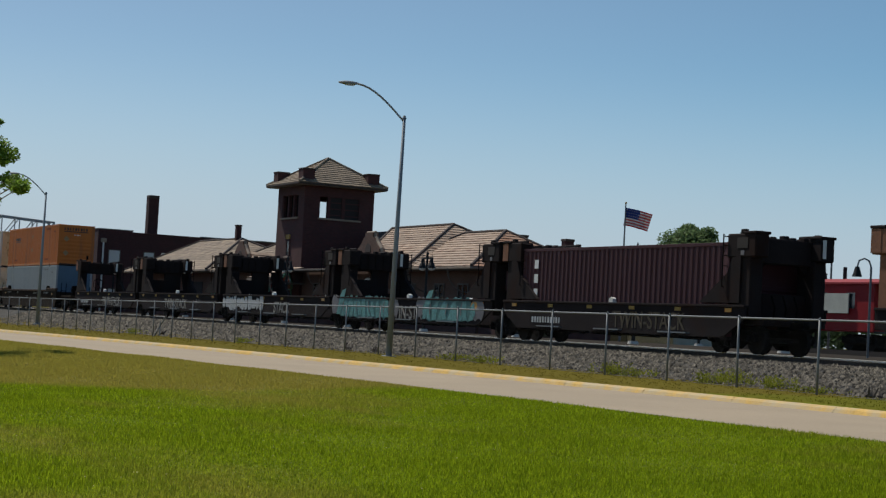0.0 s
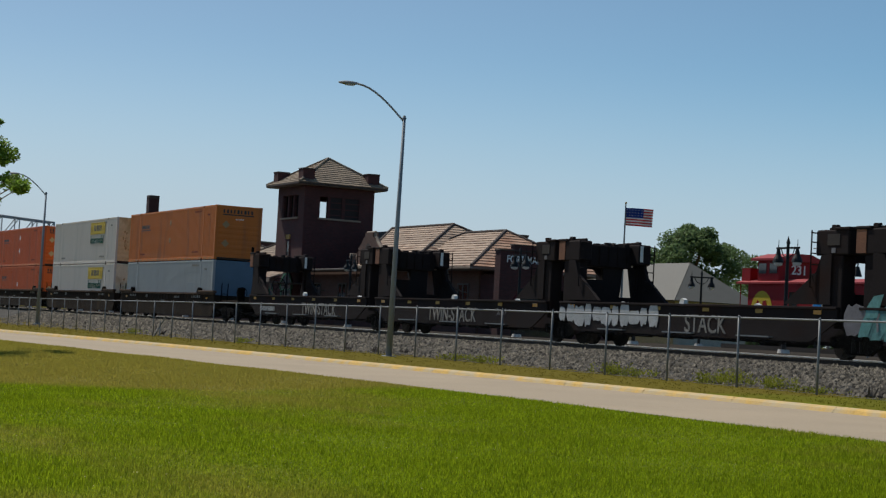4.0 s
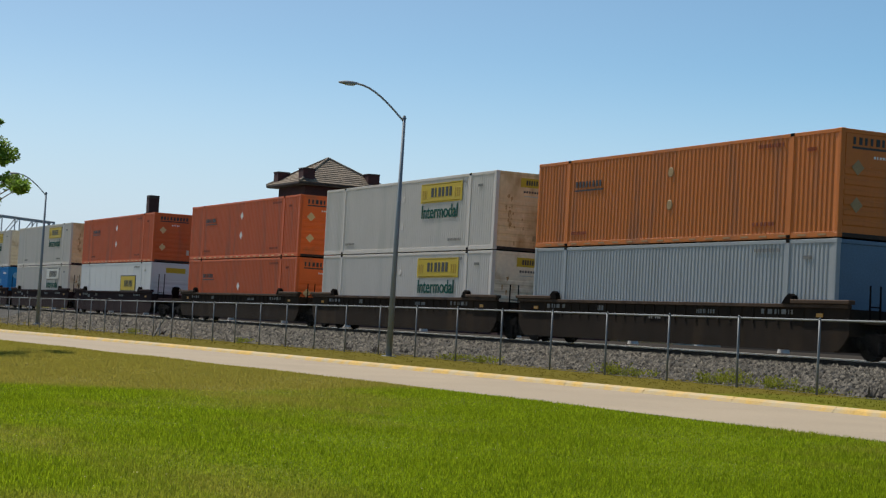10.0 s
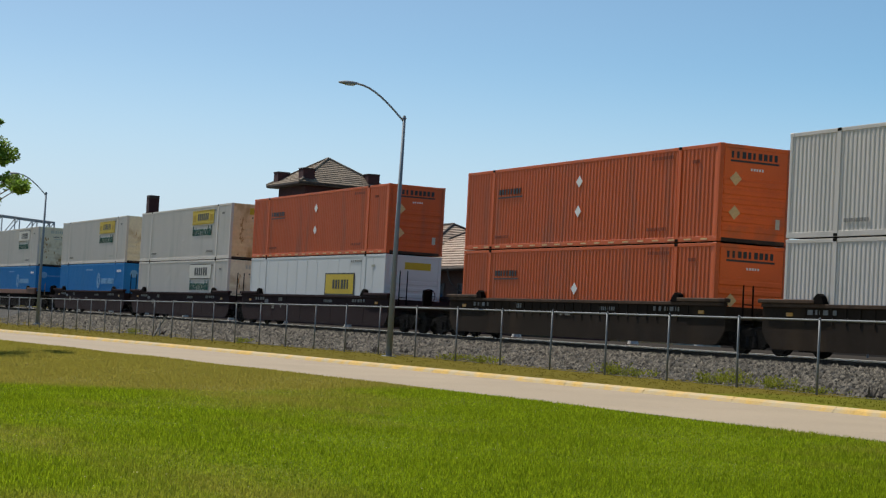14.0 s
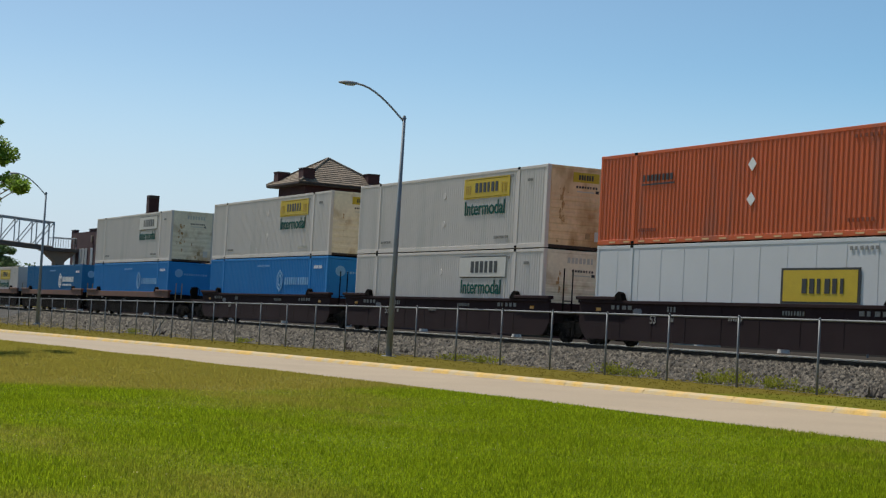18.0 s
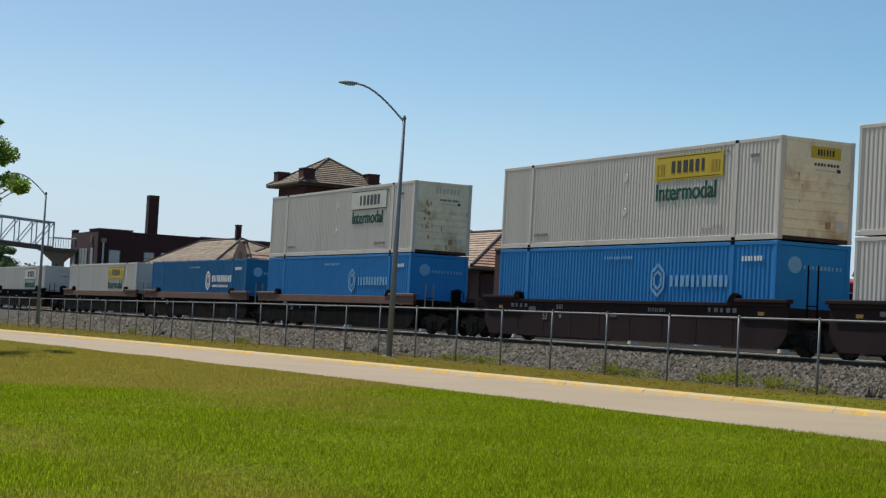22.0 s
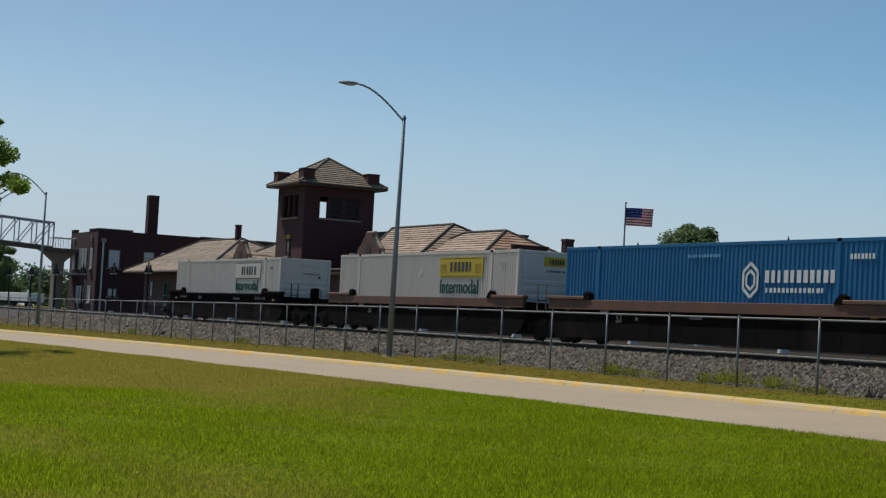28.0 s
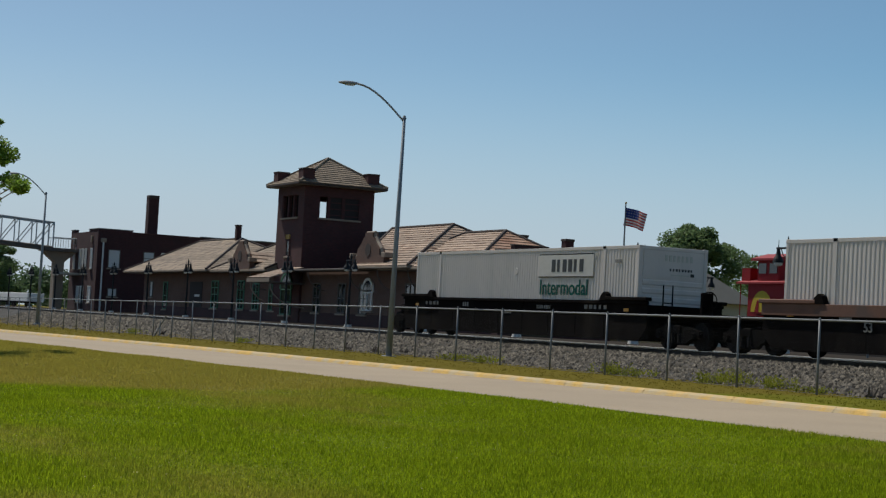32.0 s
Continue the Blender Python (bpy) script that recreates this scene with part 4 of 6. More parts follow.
def freight_blue(s, paint, label):
    c = container(s, L53, Z_LOW, paint, paint, label, ribs=True, ribbed_end=False)
    H, h = 2.896, L53 / 2
    x0 = -h + 10.3
    film_ = M["white"] if paint == "teal" else M["paleblue"]
    b = nb()
    for k in range(6):
        a0, a1 = radians(60 * k + 30), radians(60 * k + 90)
        for r, t in ((.48, .045), (.27, .04)):
            p0, p1 = Vector((r * .8 * math.cos(a0), r * math.sin(a0))), Vector((r * .8 * math.cos(a1), r * math.sin(a1)))
            d = (p1 - p0).normalized(); nrm = Vector((-d.y, d.x)) * t
            prism(b, [p0 + nrm, p1 + nrm, p1 - nrm, p0 - nrm], "y", -.006, .006)
    put(part("emblem", b, film_, c, "faded white hexagonal emblem"), on_side(x0, 1.78, -CW - .012))
    bars(c, on_side(x0 + 2.2, 1.88 if paint == "teal" else 1.76, -CW - .012), 11, 3.1, .34, film_, s, "faded white block letters")
    if paint == "teal":
        bars(c, on_side(x0 + 2.0, 1.5, -CW - .012), 14, 2.6, .13, film_, s + 1)
    bars(c, on_side(-h + 8.0, H - .4, -CW - .012), 12, 1.7, .09, M["paleblue"], s + 5)
    bars(c, on_side(h - 1.1, H - .5, -CW - .012), 7, 1.0, .14, M["white"], s + 2)
    bars(c, on_end(.35, H - .7, h - .02), 10, 1.4, .11, M["paleblue"], s + 3)
    b = nb()
    cyl(b, (h - .028, -.65, H - .65), (h - .012, -.65, H - .65), .24, .24, 12)
    part("emblem", b, M["paleblue"], c)
    return c


def truck_part(car, x):
    """A two-axle truck under a car at x: side frames, bolster, springs, wheelsets."""
    t = new("truck")
    t.empty_display_size = .2
    t.parent, t.matrix_basis = car, pose(x, 0, 0)
    for sgn in (-1, 1):
        b = nb()
        prism(b, [(-1.15, .36), (-.72, .34), (-.42, .14), (.42, .14), (.72, .34), (1.15, .36), (1.15, .58), (.55, .70), (-.55, .70), (-1.15, .58)], "y", sgn * 1.0 - .07, sgn * 1.0 + .07)
        part("side_frame", b, M["truck"], t)
        for k in (-.16, .16):
            part("spring", cyl(nb(), (k, sgn * 1.08, .2), (k, sgn * 1.08, .5), .07, .07, 8), M["wheel"], t)
        for k in (-.89, .89):
            part("bearing_cap", cyl(nb(), (k, sgn * 1.0, .42), (k, sgn * 1.18, .42), .13, .10, 10), M["truck"], t)
    part("bolster", box(nb(), -.2, .2, -1.1, 1.1, .48, .74, .03), M["truck"], t)
    for k in (-.89, .89):
        b = nb()
        cyl(b, (0, -.9, 0), (0, .9, 0), .075, .075, 8)
        for sgn in (-1, 1):
            cyl(b, (0, sgn * .68, 0), (0, sgn * .82, 0), .42, .42, 20)
            cyl(b, (0, sgn * .655, 0), (0, sgn * .685, 0), .445, .445, 20)
            for q in range(4):
                a = q * 1.5708
                box(b, .22 * math.cos(a) - .05, .22 * math.cos(a) + .05, sgn * .82, sgn * .835, .22 * math.sin(a) - .05, .22 * math.sin(a) + .05)
        w = part("wheelset", b, M["wheel"], t)
        w.matrix_basis = pose(k, 0, .42)
        WHEELSETS.append((w, k))
    return t


def splash(root, x, z, w, h, material, seed, name="graffiti", label="", y=-1.448):
    """A sprayed shape with a ragged outline on the near sill."""
    rg = random.Random(seed)
    top, bot = [], []
    k = max(6, int(w / .16))
    for i in range(k + 1):
        t = i / k
        edge = min(1, 6 * min(t, 1 - t) + .35)
        top.append((x - w / 2 + w * t, z + h / 2 * edge * rg.uniform(.72, 1.0)))
        bot.append((x - w / 2 + w * t, z - h / 2 * edge * rg.uniform(.72, 1.0)))
    b = nb()
    y0, y1 = y - .010 - .0004 * (seed % 7), y
    rows = [[b.verts.new(v) for v in ((q[0], y0, q[1]), (p_[0], y0, p_[1]), (p_[0], y1, p_[1]), (q[0], y1, q[1]))] for p_, q in zip(top, bot)]
    for r, s in zip(rows, rows[1:]):
        for m_ in range(4):
            b.faces.new((r[m_], r[(m_ + 1) % 4], s[(m_ + 1) % 4], s[m_]))
    b.faces.new(rows[0]); b.faces.new(rows[-1])
    bmesh.ops.recalc_face_normals(b, faces=b.faces)
    return part(name, b, material, root, label)


def well_car(units, end_front, end_rear, steel, cap, label, ribbed, marks=None, seed=0):
    """An articulated well car. units: leading ends of the wells; the ends of the car carry couplers."""
    mid = (end_front + end_rear) / 2
    car = thing("well_car", pose(mid, TRACK_Y, RAIL_Z), label, "well car", "cars of the train")
    TRAIN.append(car)
    joints = []
    rg = random.Random(seed)
    for i, s in enumerate(units):
        x1, x0 = s + .75 - mid, s - L53 - .75 - mid
        xm = (x0 + x1) / 2
        for sgn in (-1, 1):
            b = nb()
            y0, y1 = sgn * 1.36, sgn * 1.40
            pr = [(x0, .66), (x0 + .2, .4), (x0 + .42, .22), (x1 - .42, .22), (x1 - .2, .4), (x1, .66), (x1, 1.36), (x0, 1.36)]
            prism(b, pr, "y", min(y0, y1), max(y0, y1))
            sill = part("side_sill", b, steel, car)
            part("top_chord", box(nb(), x0, x1, min(sgn * 1.33, sgn * 1.47), max(sgn * 1.33, sgn * 1.47), 1.12 if seed == 3 else 1.34, 1.44, .01), cap, sill)
            part("bottom_flange", box(nb(), x0 + .5, x1 - .5, min(sgn * 1.25, sgn * 1.44), max(sgn * 1.25, sgn * 1.44), .19, .225), steel, sill)
            k = 26 if ribbed else 8
            for q in range(k):
                xx = x0 + 1.6 + (x1 - x0 - 3.2) * (q + .5) / k
                w = .035 if ribbed else .012
                part("rib" if ribbed else "plate_seam", box(nb(), xx - w, xx + w, min(sgn * 1.40, sgn * (1.425 if ribbed else 1.408)), max(sgn * 1.40, sgn * (1.425 if ribbed else 1.408)),
                                                             .9 if ribbed else .3, 1.335), steel, sill)
            for e, xe in ((-1, x0), (1, x1)):
                part("end_cap", box(nb(), xe - e * 2.35, xe + e * .1, min(sgn * 1.30, sgn * 1.52), max(sgn * 1.30, sgn * 1.52), 1.445, 1.56, .02), cap, car)
                b = nb()
                xl = xe - e * 2.45
                prism(b, [(xl - .28, 1.44), (xl + .28, 1.44), (xl + .16, 1.66), (xl + .02, 1.72), (xl - .14, 1.62)], "y", sgn * 1.41 - .09, sgn * 1.41 + .09)
                part("container_guide", b, M["carblack"], car)
                part("reflector", box(nb(), xe - e * 1.2 - .14, xe - e * 1.2 + .14, min(sgn * 1.402, sgn * 1.412), max(sgn * 1.402, sgn * 1.412), 1.1, 1.2), M["reflect"], car, "orange reflector")
            if sgn < 0:
                for xs, zs, n_, ws, hs in ((x1 - 3.0, 1.22, 5, 1.5, .13), (x1 - 6.4, 1.18, 8, 1.0, .12), (x0 + 2.6, 1.22, 4, 1.3, .13), (x0 + 5.4, 1.2, 3, .5, .16), (xm - .2, .95, 6, .7, .07)):
                    part("stencilling", glyph_bars(nb(), n_, ws, hs, seed + i + xs), M["letters"], car, "worn white stencil").matrix_basis = pose(xs, -1.414, zs)
                if seed in (2, 3):
                    lettering("stencilling", "53", .36, M["letters"], car, pose(x0 + 4.4, -1.412, .86) @ SIDE_TEXT, .004, None, "worn white size number")
                    splash(car, x0 + 3.5, 1.1, .5, .22, M["spraydim"], seed + 5 * i, "chalk_scrawl", "pale chalk scrawl", -1.402)
                    part("defect_plate", box(nb(), x0 + 5.35, x0 + 5.5, -1.412, -1.402, .82, .94), M["letters"], car)
        for q in range(7):
            xx = x0 + 2.2 + (x1 - x0 - 4.4) * q / 6
            part("cross_member", box(nb(), xx - .12, xx + .12, -1.36, 1.36, .22, .30), steel, car)
        # end decks and posts
        for e, xe, nxt in ((1, x1, end_front - mid if i == 0 else (s + 1.6 - mid)), (-1, x0, end_rear - mid if i == len(units) - 1 else (s - L53 - 1.6 - mid))):
            b = nb()
            lo, hi = sorted((xe - e * .1, nxt - e * .05))
            box(b, lo, hi, -1.05, 1.05, .95, 1.08, .01)
            box(b, lo, hi, -.35, .35, .72, .95)
            part("end_deck", b, steel, car)
            part("end_skirt", box(nb(), min(xe - e * .5, xe - e * .44), max(xe - e * .5, xe - e * .44), -1.35, 1.35, .22, .95), M["carblack"], car)
            part("end_plate", box(nb(), min(xe - e * .12, xe - e * .05), max(xe - e * .12, xe - e * .05), -1.36, 1.36, .62, 1.33), steel, car)
            if e > 0:
                tall = 2.5 if seed == 2 else 1.95
                for yy in (-1.2, -.86):
                    part("handrail", cyl(nb(), (xe + .55, yy, 1.0), (xe + .5, yy + .03, tall), .03, .025, 6), M["dull"] if seed == 3 else M["carblack"], car)
                part("rung", cyl(nb(), (xe + .55, -1.2, 1.4), (xe + .55, -.86, 1.4), .018, .018, 6), M["carblack"], car)
            else:
                for zz in (1.1, 1.45):
                    part("step", box(nb(), xe - .3, xe - .05, -1.4, -1.0, zz - .35, zz - .32), M["carblack"], car)
        joints.append((s, s - L53))
    inner = [((joints[i][1] + joints[i + 1][0]) / 2 - mid) for i in range(len(joints) - 1)]
    for x in [end_front - 1.75 - mid] + inner + [end_rear + 1.75 - mid]:
        truck_part(car, x)
    for e, x in ((1, end_front - mid), (-1, end_rear - mid)):
        part("coupler", box(nb(), min(x - e * .5, x + e * .28), max(x - e * .5, x + e * .28), -.14, .14, .72, .98, .04), M["truck"], car)
    xb = end_front - .9 - mid
    hand_wheel(car, xb, -.55, 1.5, .28, .018, 4)
    part("brake_stand", box(nb(), xb - .2, xb - .05, -.75, -.35, 1.05, 1.75, .03), M["carblack"], car)
    return car


def hand_wheel(car, x, y, z, r, t, spokes):
    """A brake wheel that faces along the car: one closed rim with spokes."""
    b, k = nb(), 18
    rows = []
    for q in range(k):
        a = q * 6.2832 / k
        rows.append([b.verts.new((x + t * math.cos(c), y + (r + t * math.sin(c)) * math.cos(a), z + (r + t * math.sin(c)) * math.sin(a))) for c in (0, 1.5708, 3.1416, 4.7124)])
    for q in range(k):
        for c in range(4):
            b.faces.new((rows[q][c], rows[q][(c + 1) % 4], rows[(q + 1) % k][(c + 1) % 4], rows[(q + 1) % k][c]))
    bmesh.ops.recalc_face_normals(b, faces=b.faces)
    rim = part("brake_wheel", b, M["carblack"], car)
    for q in range(spokes):
        a = q * 6.2832 / spokes
        part("spoke", cyl(nb(), (x, y, z), (x, y + r * math.cos(a), z + r * math.sin(a)), t * .7, t * .7, 5), M["carblack"], rim)


def bulkhead(car, x, e, steel, plate, open_frame=False):
    """Tall end frame across the car at x, with braces that run into the well (towards e)."""
    t0, t1 = x - .24, x + .24
    h0, h1 = x - .68, x + .68
    for sgn in (-1, 1):
        wp = .22
        if sgn > 0 and e > 0:
            part("bulkhead_post", box(nb(), x - .15, x + .15, 1.2, 1.36, 1.0, 2.75, .03), steel, car)
        else:
            part("bulkhead_post", box(nb(), x - .4, x + .4, sgn * 1.12 - wp, sgn * 1.12 + wp, 1.0, 2.75, .03), steel, car)
        part("post_head", box(nb(), h0, h1, sgn * 1.16 - wp - .02, sgn * 1.16 + wp + .02, 2.74, 3.42, .04), steel, car)
        part("head_cap", box(nb(), h0 - .03, x - e * .1, sgn * 1.16 - wp - .05, sgn * 1.16 + wp + .05, 3.40, 3.48, .02) if e > 0 else
             box(nb(), x - e * .1, h1 + .03, sgn * 1.16 - wp - .05, sgn * 1.16 + wp + .05, 3.40, 3.48, .02), steel, car)
        part("brace_plate", prism(nb(), [(x, 2.8), (x + e * .42, 2.74), (x + e * .62, 2.3), (x + e * 1.95, 1.44), (x, 1.44)], "y", sgn * 1.34 - .06, sgn * 1.34 + .06), steel, car)
        for z in (1.9, 2.2, 2.5, 2.8, 3.1, 3.35):
            part("rung", cyl(nb(), (x + e * .78, sgn * 1.28 - .18, z), (x + e * .78, sgn * 1.28 + .18, z), .018, .018, 5), steel, car)
        part("rung_rail", cyl(nb(), (x + e * .78, sgn * 1.46, 1.9), (x + e * .78, sgn * 1.46, 3.42), .022, .022, 5), steel, car)
    if e > 0:
        part("rust_plate", box(nb(), h0 + .02, h0 + .40, -1.414, -1.402, 2.78, 3.39), plate, car, "pale rusty plate")
    else:
        part("rust_plate", box(nb(), h0 + .5, h0 + 1.0, -1.414, -1.402, 3.0, 3.3), M["rail"], car, "dull rusty plate")
        part("grey_label", box(nb(), h0 + .68, h0 + .84, -1.414, -1.402, 2.80, 2.93), M["spraydim"], car)
    part("bulkhead_beam", box(nb(), t0, t1, -.92, .92, 2.60, 3.34, .03), steel, car)
    xf = t1 + .01 if e > 0 else t0 - .01
    for q in range(5):
        yy = -.72 + q * .36
        part("stiffener", box(nb(), min(xf, xf + .05), max(xf, xf + .05), yy - .02, yy + .02, 2.64, 3.30), steel, car)
    for q, (yy, hh) in enumerate(((-.7, .09), (-.35, .05), (.05, .10), (.3, .06), (.72, .08))):
        part("beam_lug", box(nb(), x - .16 + .05 * q, x + .08 + .04 * q, yy - .09, yy + .09, 3.33, 3.34 + hh, .015), steel, car)
    for sgn in (-1, 1):
        part("head_pipe", cyl(nb(), (x - .5, sgn * 1.05, 3.46), (x + .5, sgn * 1.05, 3.46), .05, .05, 6), steel, car)
        part("head_lug", box(nb(), x - .1, x + .12, sgn * 1.3 - .07, sgn * 1.3 + .07, 3.42, 3.55, .02), steel, car)
        if e < 0:
            part("gusset", prism(nb(), [(sgn * .9, 2.62), (sgn * .9, 2.3), (sgn * .55, 2.62)], "x", x - .08, x + .08), steel, car)
    part("pale_plate", box(nb(), h1 + .002, h1 + .012, .96, 1.08, 2.84, 3.38), M["whitepaint"], car, "pale vertical plate")
    for q in range(3):
        part("hose", tube(nb(), [(x - e * .3, -.5 + q * .4, 1.7), (x - e * .42, -.45 + q * .4, 1.35), (x - e * .3, -.4 + q * .4, 1.05)], .025, 6), M["truck"], car)
    if open_frame:
        # the last end frame is open, with a brake wheel and a second pair of braces
        hand_wheel(car, x - .45, .1, 1.95, .34, .022, 6)
        for sgn in (-1, 1):
            part("brace_plate", prism(nb(), [(x, 2.9), (x - e * .12, 2.6), (x - e * .55, 1.3), (x, 1.3)], "y", sgn * 1.3 - .05, sgn * 1.3 + .05), steel, car)
        return
    if e < 0:
        part("cross_plate", box(nb(), x - .07, x + .07, -.9, .9, 1.0, 1.75), steel, car)
        return
    # cross plate with a square window and a tapered hole
    for outline in ([(-.9, 1.0), (.6, 1.0), (.6, 1.63), (.69, 2.59), (.69, 2.66), (-.09, 2.66), (-.09, 2.17), (-.9, 2.17)],
                    [(.6, 1.0), (1.2, 1.0), (1.2, 2.66), (.96, 2.66), (.96, 2.59), (1.12, 1.63), (.6, 1.63)]):
        part("cross_plate", prism(nb(), outline, "x", x - .07, x + .07), steel, car)
    for q in range(2):
        zz = 1.2 + q * .2
        part("weld_rib", box(nb(), x - .1, x + .1, .5, .98, zz, zz + .03), steel, car)


def bulkhead_car(joints, label):
    """An articulated bulkhead well car, joints from the leading end backwards."""
    mid = (joints[0] + joints[-1]) / 2
    car = thing("bulkhead_well_car", pose(mid, TRACK_Y, RAIL_Z), label, "well car", "cars of the train")
    TRAIN.append(car)
    T = M["twin"]
    for i in range(len(joints) - 1):
        xa, xb = joints[i + 1] - mid, joints[i] - mid
        x0, x1 = xa + .95, xb - .95
        for sgn in (-1, 1):
            b = nb()
            prism(b, [(x0 - .5, 1.0), (x0 + .5, .46), (x1 - .5, .46), (x1 + .5, 1.0), (x1 + .5, 1.33), (x0 - .5, 1.33)], "y", sgn * 1.41 - .03, sgn * 1.41 + .03)
            sill = part("side_sill", b, T, car)
            part("top_chord", box(nb(), x0 - .5, x1 + .5, sgn * 1.41 - .08, sgn * 1.41 + .08, 1.31, 1.38, .01), T, sill)
            part("bottom_flange", box(nb(), x0 + .5, x1 - .5, sgn * 1.41 - .1, sgn * 1.41 + .1, .43, .47), T, sill)
            for q in range(3):
                xx = x0 + (x1 - x0) * (.22 + .28 * q)
                part("ledge", box(nb(), xx - .75, xx + .75, sgn * 1.5 - .09, sgn * 1.5 + .09, .50, .54), M["galv"], sill, "pale steel ledge")
            for q in range(6):
                xx = x0 + .3 + (x1 - x0 - .6) * q / 5
                part("reflector", box(nb(), xx - .16, xx + .16, min(sgn * 1.442, sgn * 1.45), max(sgn * 1.442, sgn * 1.45), 1.17, 1.28), M["reflect"] if q in (0, 5) else M["ochre"], car)
            xm = (x0 + x1) / 2
            b = nb()
            prism(b, [(xm - .13, 1.38), (xm + .12, 1.38), (xm + .1, 1.5), (xm, 1.55), (xm - .11, 1.49)], "y", sgn * 1.36 - .07, sgn * 1.36 + .07)
            part("locking_cone", b, M["whitepaint"], car, "white locking cone")
        for q in range(6):
            xx = x0 + .6 + (x1 - x0 - 1.2) * q / 5
            part("cross_member", box(nb(), xx - .12, xx + .12, -1.38, 1.38, .36, .46), T, car)
        bulkhead(car, xa + .82, 1, T, M["rustplate"], len(joints) > 3 and i == len(joints) - 2)
        bulkhead(car, xb - .82, -1, T, M["rustplate"])
        for xc, e in ((xa, 1), (xb, -1)):
            lo, hi = sorted((xc + e * .05, xc + e * 1.0))
            part("end_deck", box(nb(), lo, hi, -1.1, 1.1, .82, 1.02, .02), T, car)
        if len(joints) > 2 and i:
            words, at, wide = (("IN-STA", -61.45, 2.12), ("STACK", -75.7, 2.07), ("TWIN-STACK", -92.19, 4.05), ("TWIN-STACK", -105.5, 4.05))[i - 1]
            lettering("lettering", words, .74, M["letters"], car, pose(at - mid, -1.446, .775) @ SIDE_TEXT, .006, wide, "worn white block letters")
        else:
            lettering("lettering", "TWIN-STACK", .74, M["faint"], car, pose(-44.35 - mid if len(joints) > 2 else 0, -1.446, .82) @ SIDE_TEXT, .006, 4.05, "faint worn yellow block letters")
        if len(joints) > 2 and i in (0, 4):
            bars(car, pose((-50.6 if i == 0 else -111.9) - mid, -1.452, .74), 11, 2.0, .2, M["spray"], 77, "white stencilled marks")
        for q in range(5):
            part("pipe", cyl(nb(), (x0 + .8 + q * 2.2, -1.2, .38), (x0 + 2.6 + q * 2.2, -1.2, .36), .03, .03, 6), M["truck"], car)
    for x in [joints[0] - 1.6 - mid] + [j - mid for j in joints[1:-1]] + [joints[-1] + 1.6 - mid]:
        truck_part(car, x)
    for e, x in ((1, joints[0] - mid), (-1, joints[-1] - mid)):
        part("coupler", box(nb(), min(x - e * .7, x + e * .5), max(x - e * .7, x + e * .5), -.14, .14, .72, .98, .04), M["truck"], car)
    return car, mid


# cars from the head of the shown stretch to the last one
lead, mid = bulkhead_car([-19.4, -34.4], "brown bulkhead well car at the head of the string")
for ob in list(lead.children):
    if ob.name.startswith(("post_head", "brace_plate", "bulkhead_post")):
        ob.data.materials.clear(); ob.data.materials.append(M["rustplate"])
string, mid = bulkhead_car([-38.95, -54.15, -69.35, -84.55, -99.75, -115.0], "dark brown articulated bulkhead well car, mostly empty")


def stroke(root, x, z0, z1, lean, w, y, material, seed, label):
    """One sprayed stroke: a tapered slanting band with a kink."""
    g = random.Random(seed)
    b = nb()
    zm = z0 + (z1 - z0) * g.uniform(.35, .65)
    kx = x + lean * .5 + g.uniform(-.1, .1)
    prism(b, [(x - w * .5, z0), (x + w * .4, z0 + g.uniform(-.03, .05)), (kx + w * .5, zm), (x + lean + w * g.uniform(.2, .6), z1), (x + lean - w * .3, z1 - g.uniform(0, .08)), (kx - w * .5, zm)],
          "y", y - .002, y + .002)
    return part("graffiti", b, material, root, label)


for x0, x1, n_, sd in ((-68.9, -63.3, 12, 20), (-60.3, -55.9, 10, 50)):
    rg = random.Random(sd)
    for xx, w, dz in ((x0 - .15, .9, .05), (x1 + .25, 1.0, 0)):
        splash(string, xx - mid, 1.0 + dz, w, .86, M["spraydim"], sd, label="grey graffiti")
    splash(string, (x0 + x1) / 2 - mid, .96, x1 - x0, 1.0, M["tealdark"], sd + 1, label="dark teal graffiti")
    for k in range(n_):
        xx = x0 + (x1 - x0) * (k + .4) / n_ - mid
        w = (x1 - x0) / n_
        stroke(string, xx, .52 + rg.uniform(0, .1), 1.32 - rg.uniform(0, .12), rg.uniform(-.3, .35), w * rg.uniform(.6, .95), -1.461 - .0011 * k, M["teal"], sd + k, "teal graffiti")
        if k % 3 == 1:
            stroke(string, xx + .1, .75, 1.25, rg.uniform(-.2, .2), .08, -1.478 - .0005 * k, M["spraydim"], sd + 90 + k, "pale graffiti outline")
    stroke(string, x0 + .5 - mid, 1.1, 1.72, .2, .5, -1.4755, M["teal"], sd + 70, "teal graffiti")
for xx in (-69.0, -55.95):
    splash(string, xx - mid, 1.15, .5, .3, M["reflect"], 12, label="orange graffiti")
for k in range(11):
    splash(string, -83.9 + k * .55 - mid, .96 + .05 * math.sin(k * 2.1), .40 + .14 * (k % 3), .5 + .12 * ((k * 5) % 4), M["spray"], 10 + k, label="white graffiti")
for k in range(6):
    stroke(string, -88.55 + k * .12 - mid, .84, .98 + .12 * (k in (0, 3, 5)), .03, .05, -1.446, M["spraydim"], 8 + k, "pale chalk scrawl")

m40 = container(-40.45, 12.19, RAIL_Z + .45, "maroon", "maroon", "dark maroon forty-foot ribbed container in a well", H=2.75)
for k in range(4):
    side_sign(m40, -12.19 / 2 + .95, 2.2 - .5 * k, .26, .3, M["white"], "lettering", "white block letter")

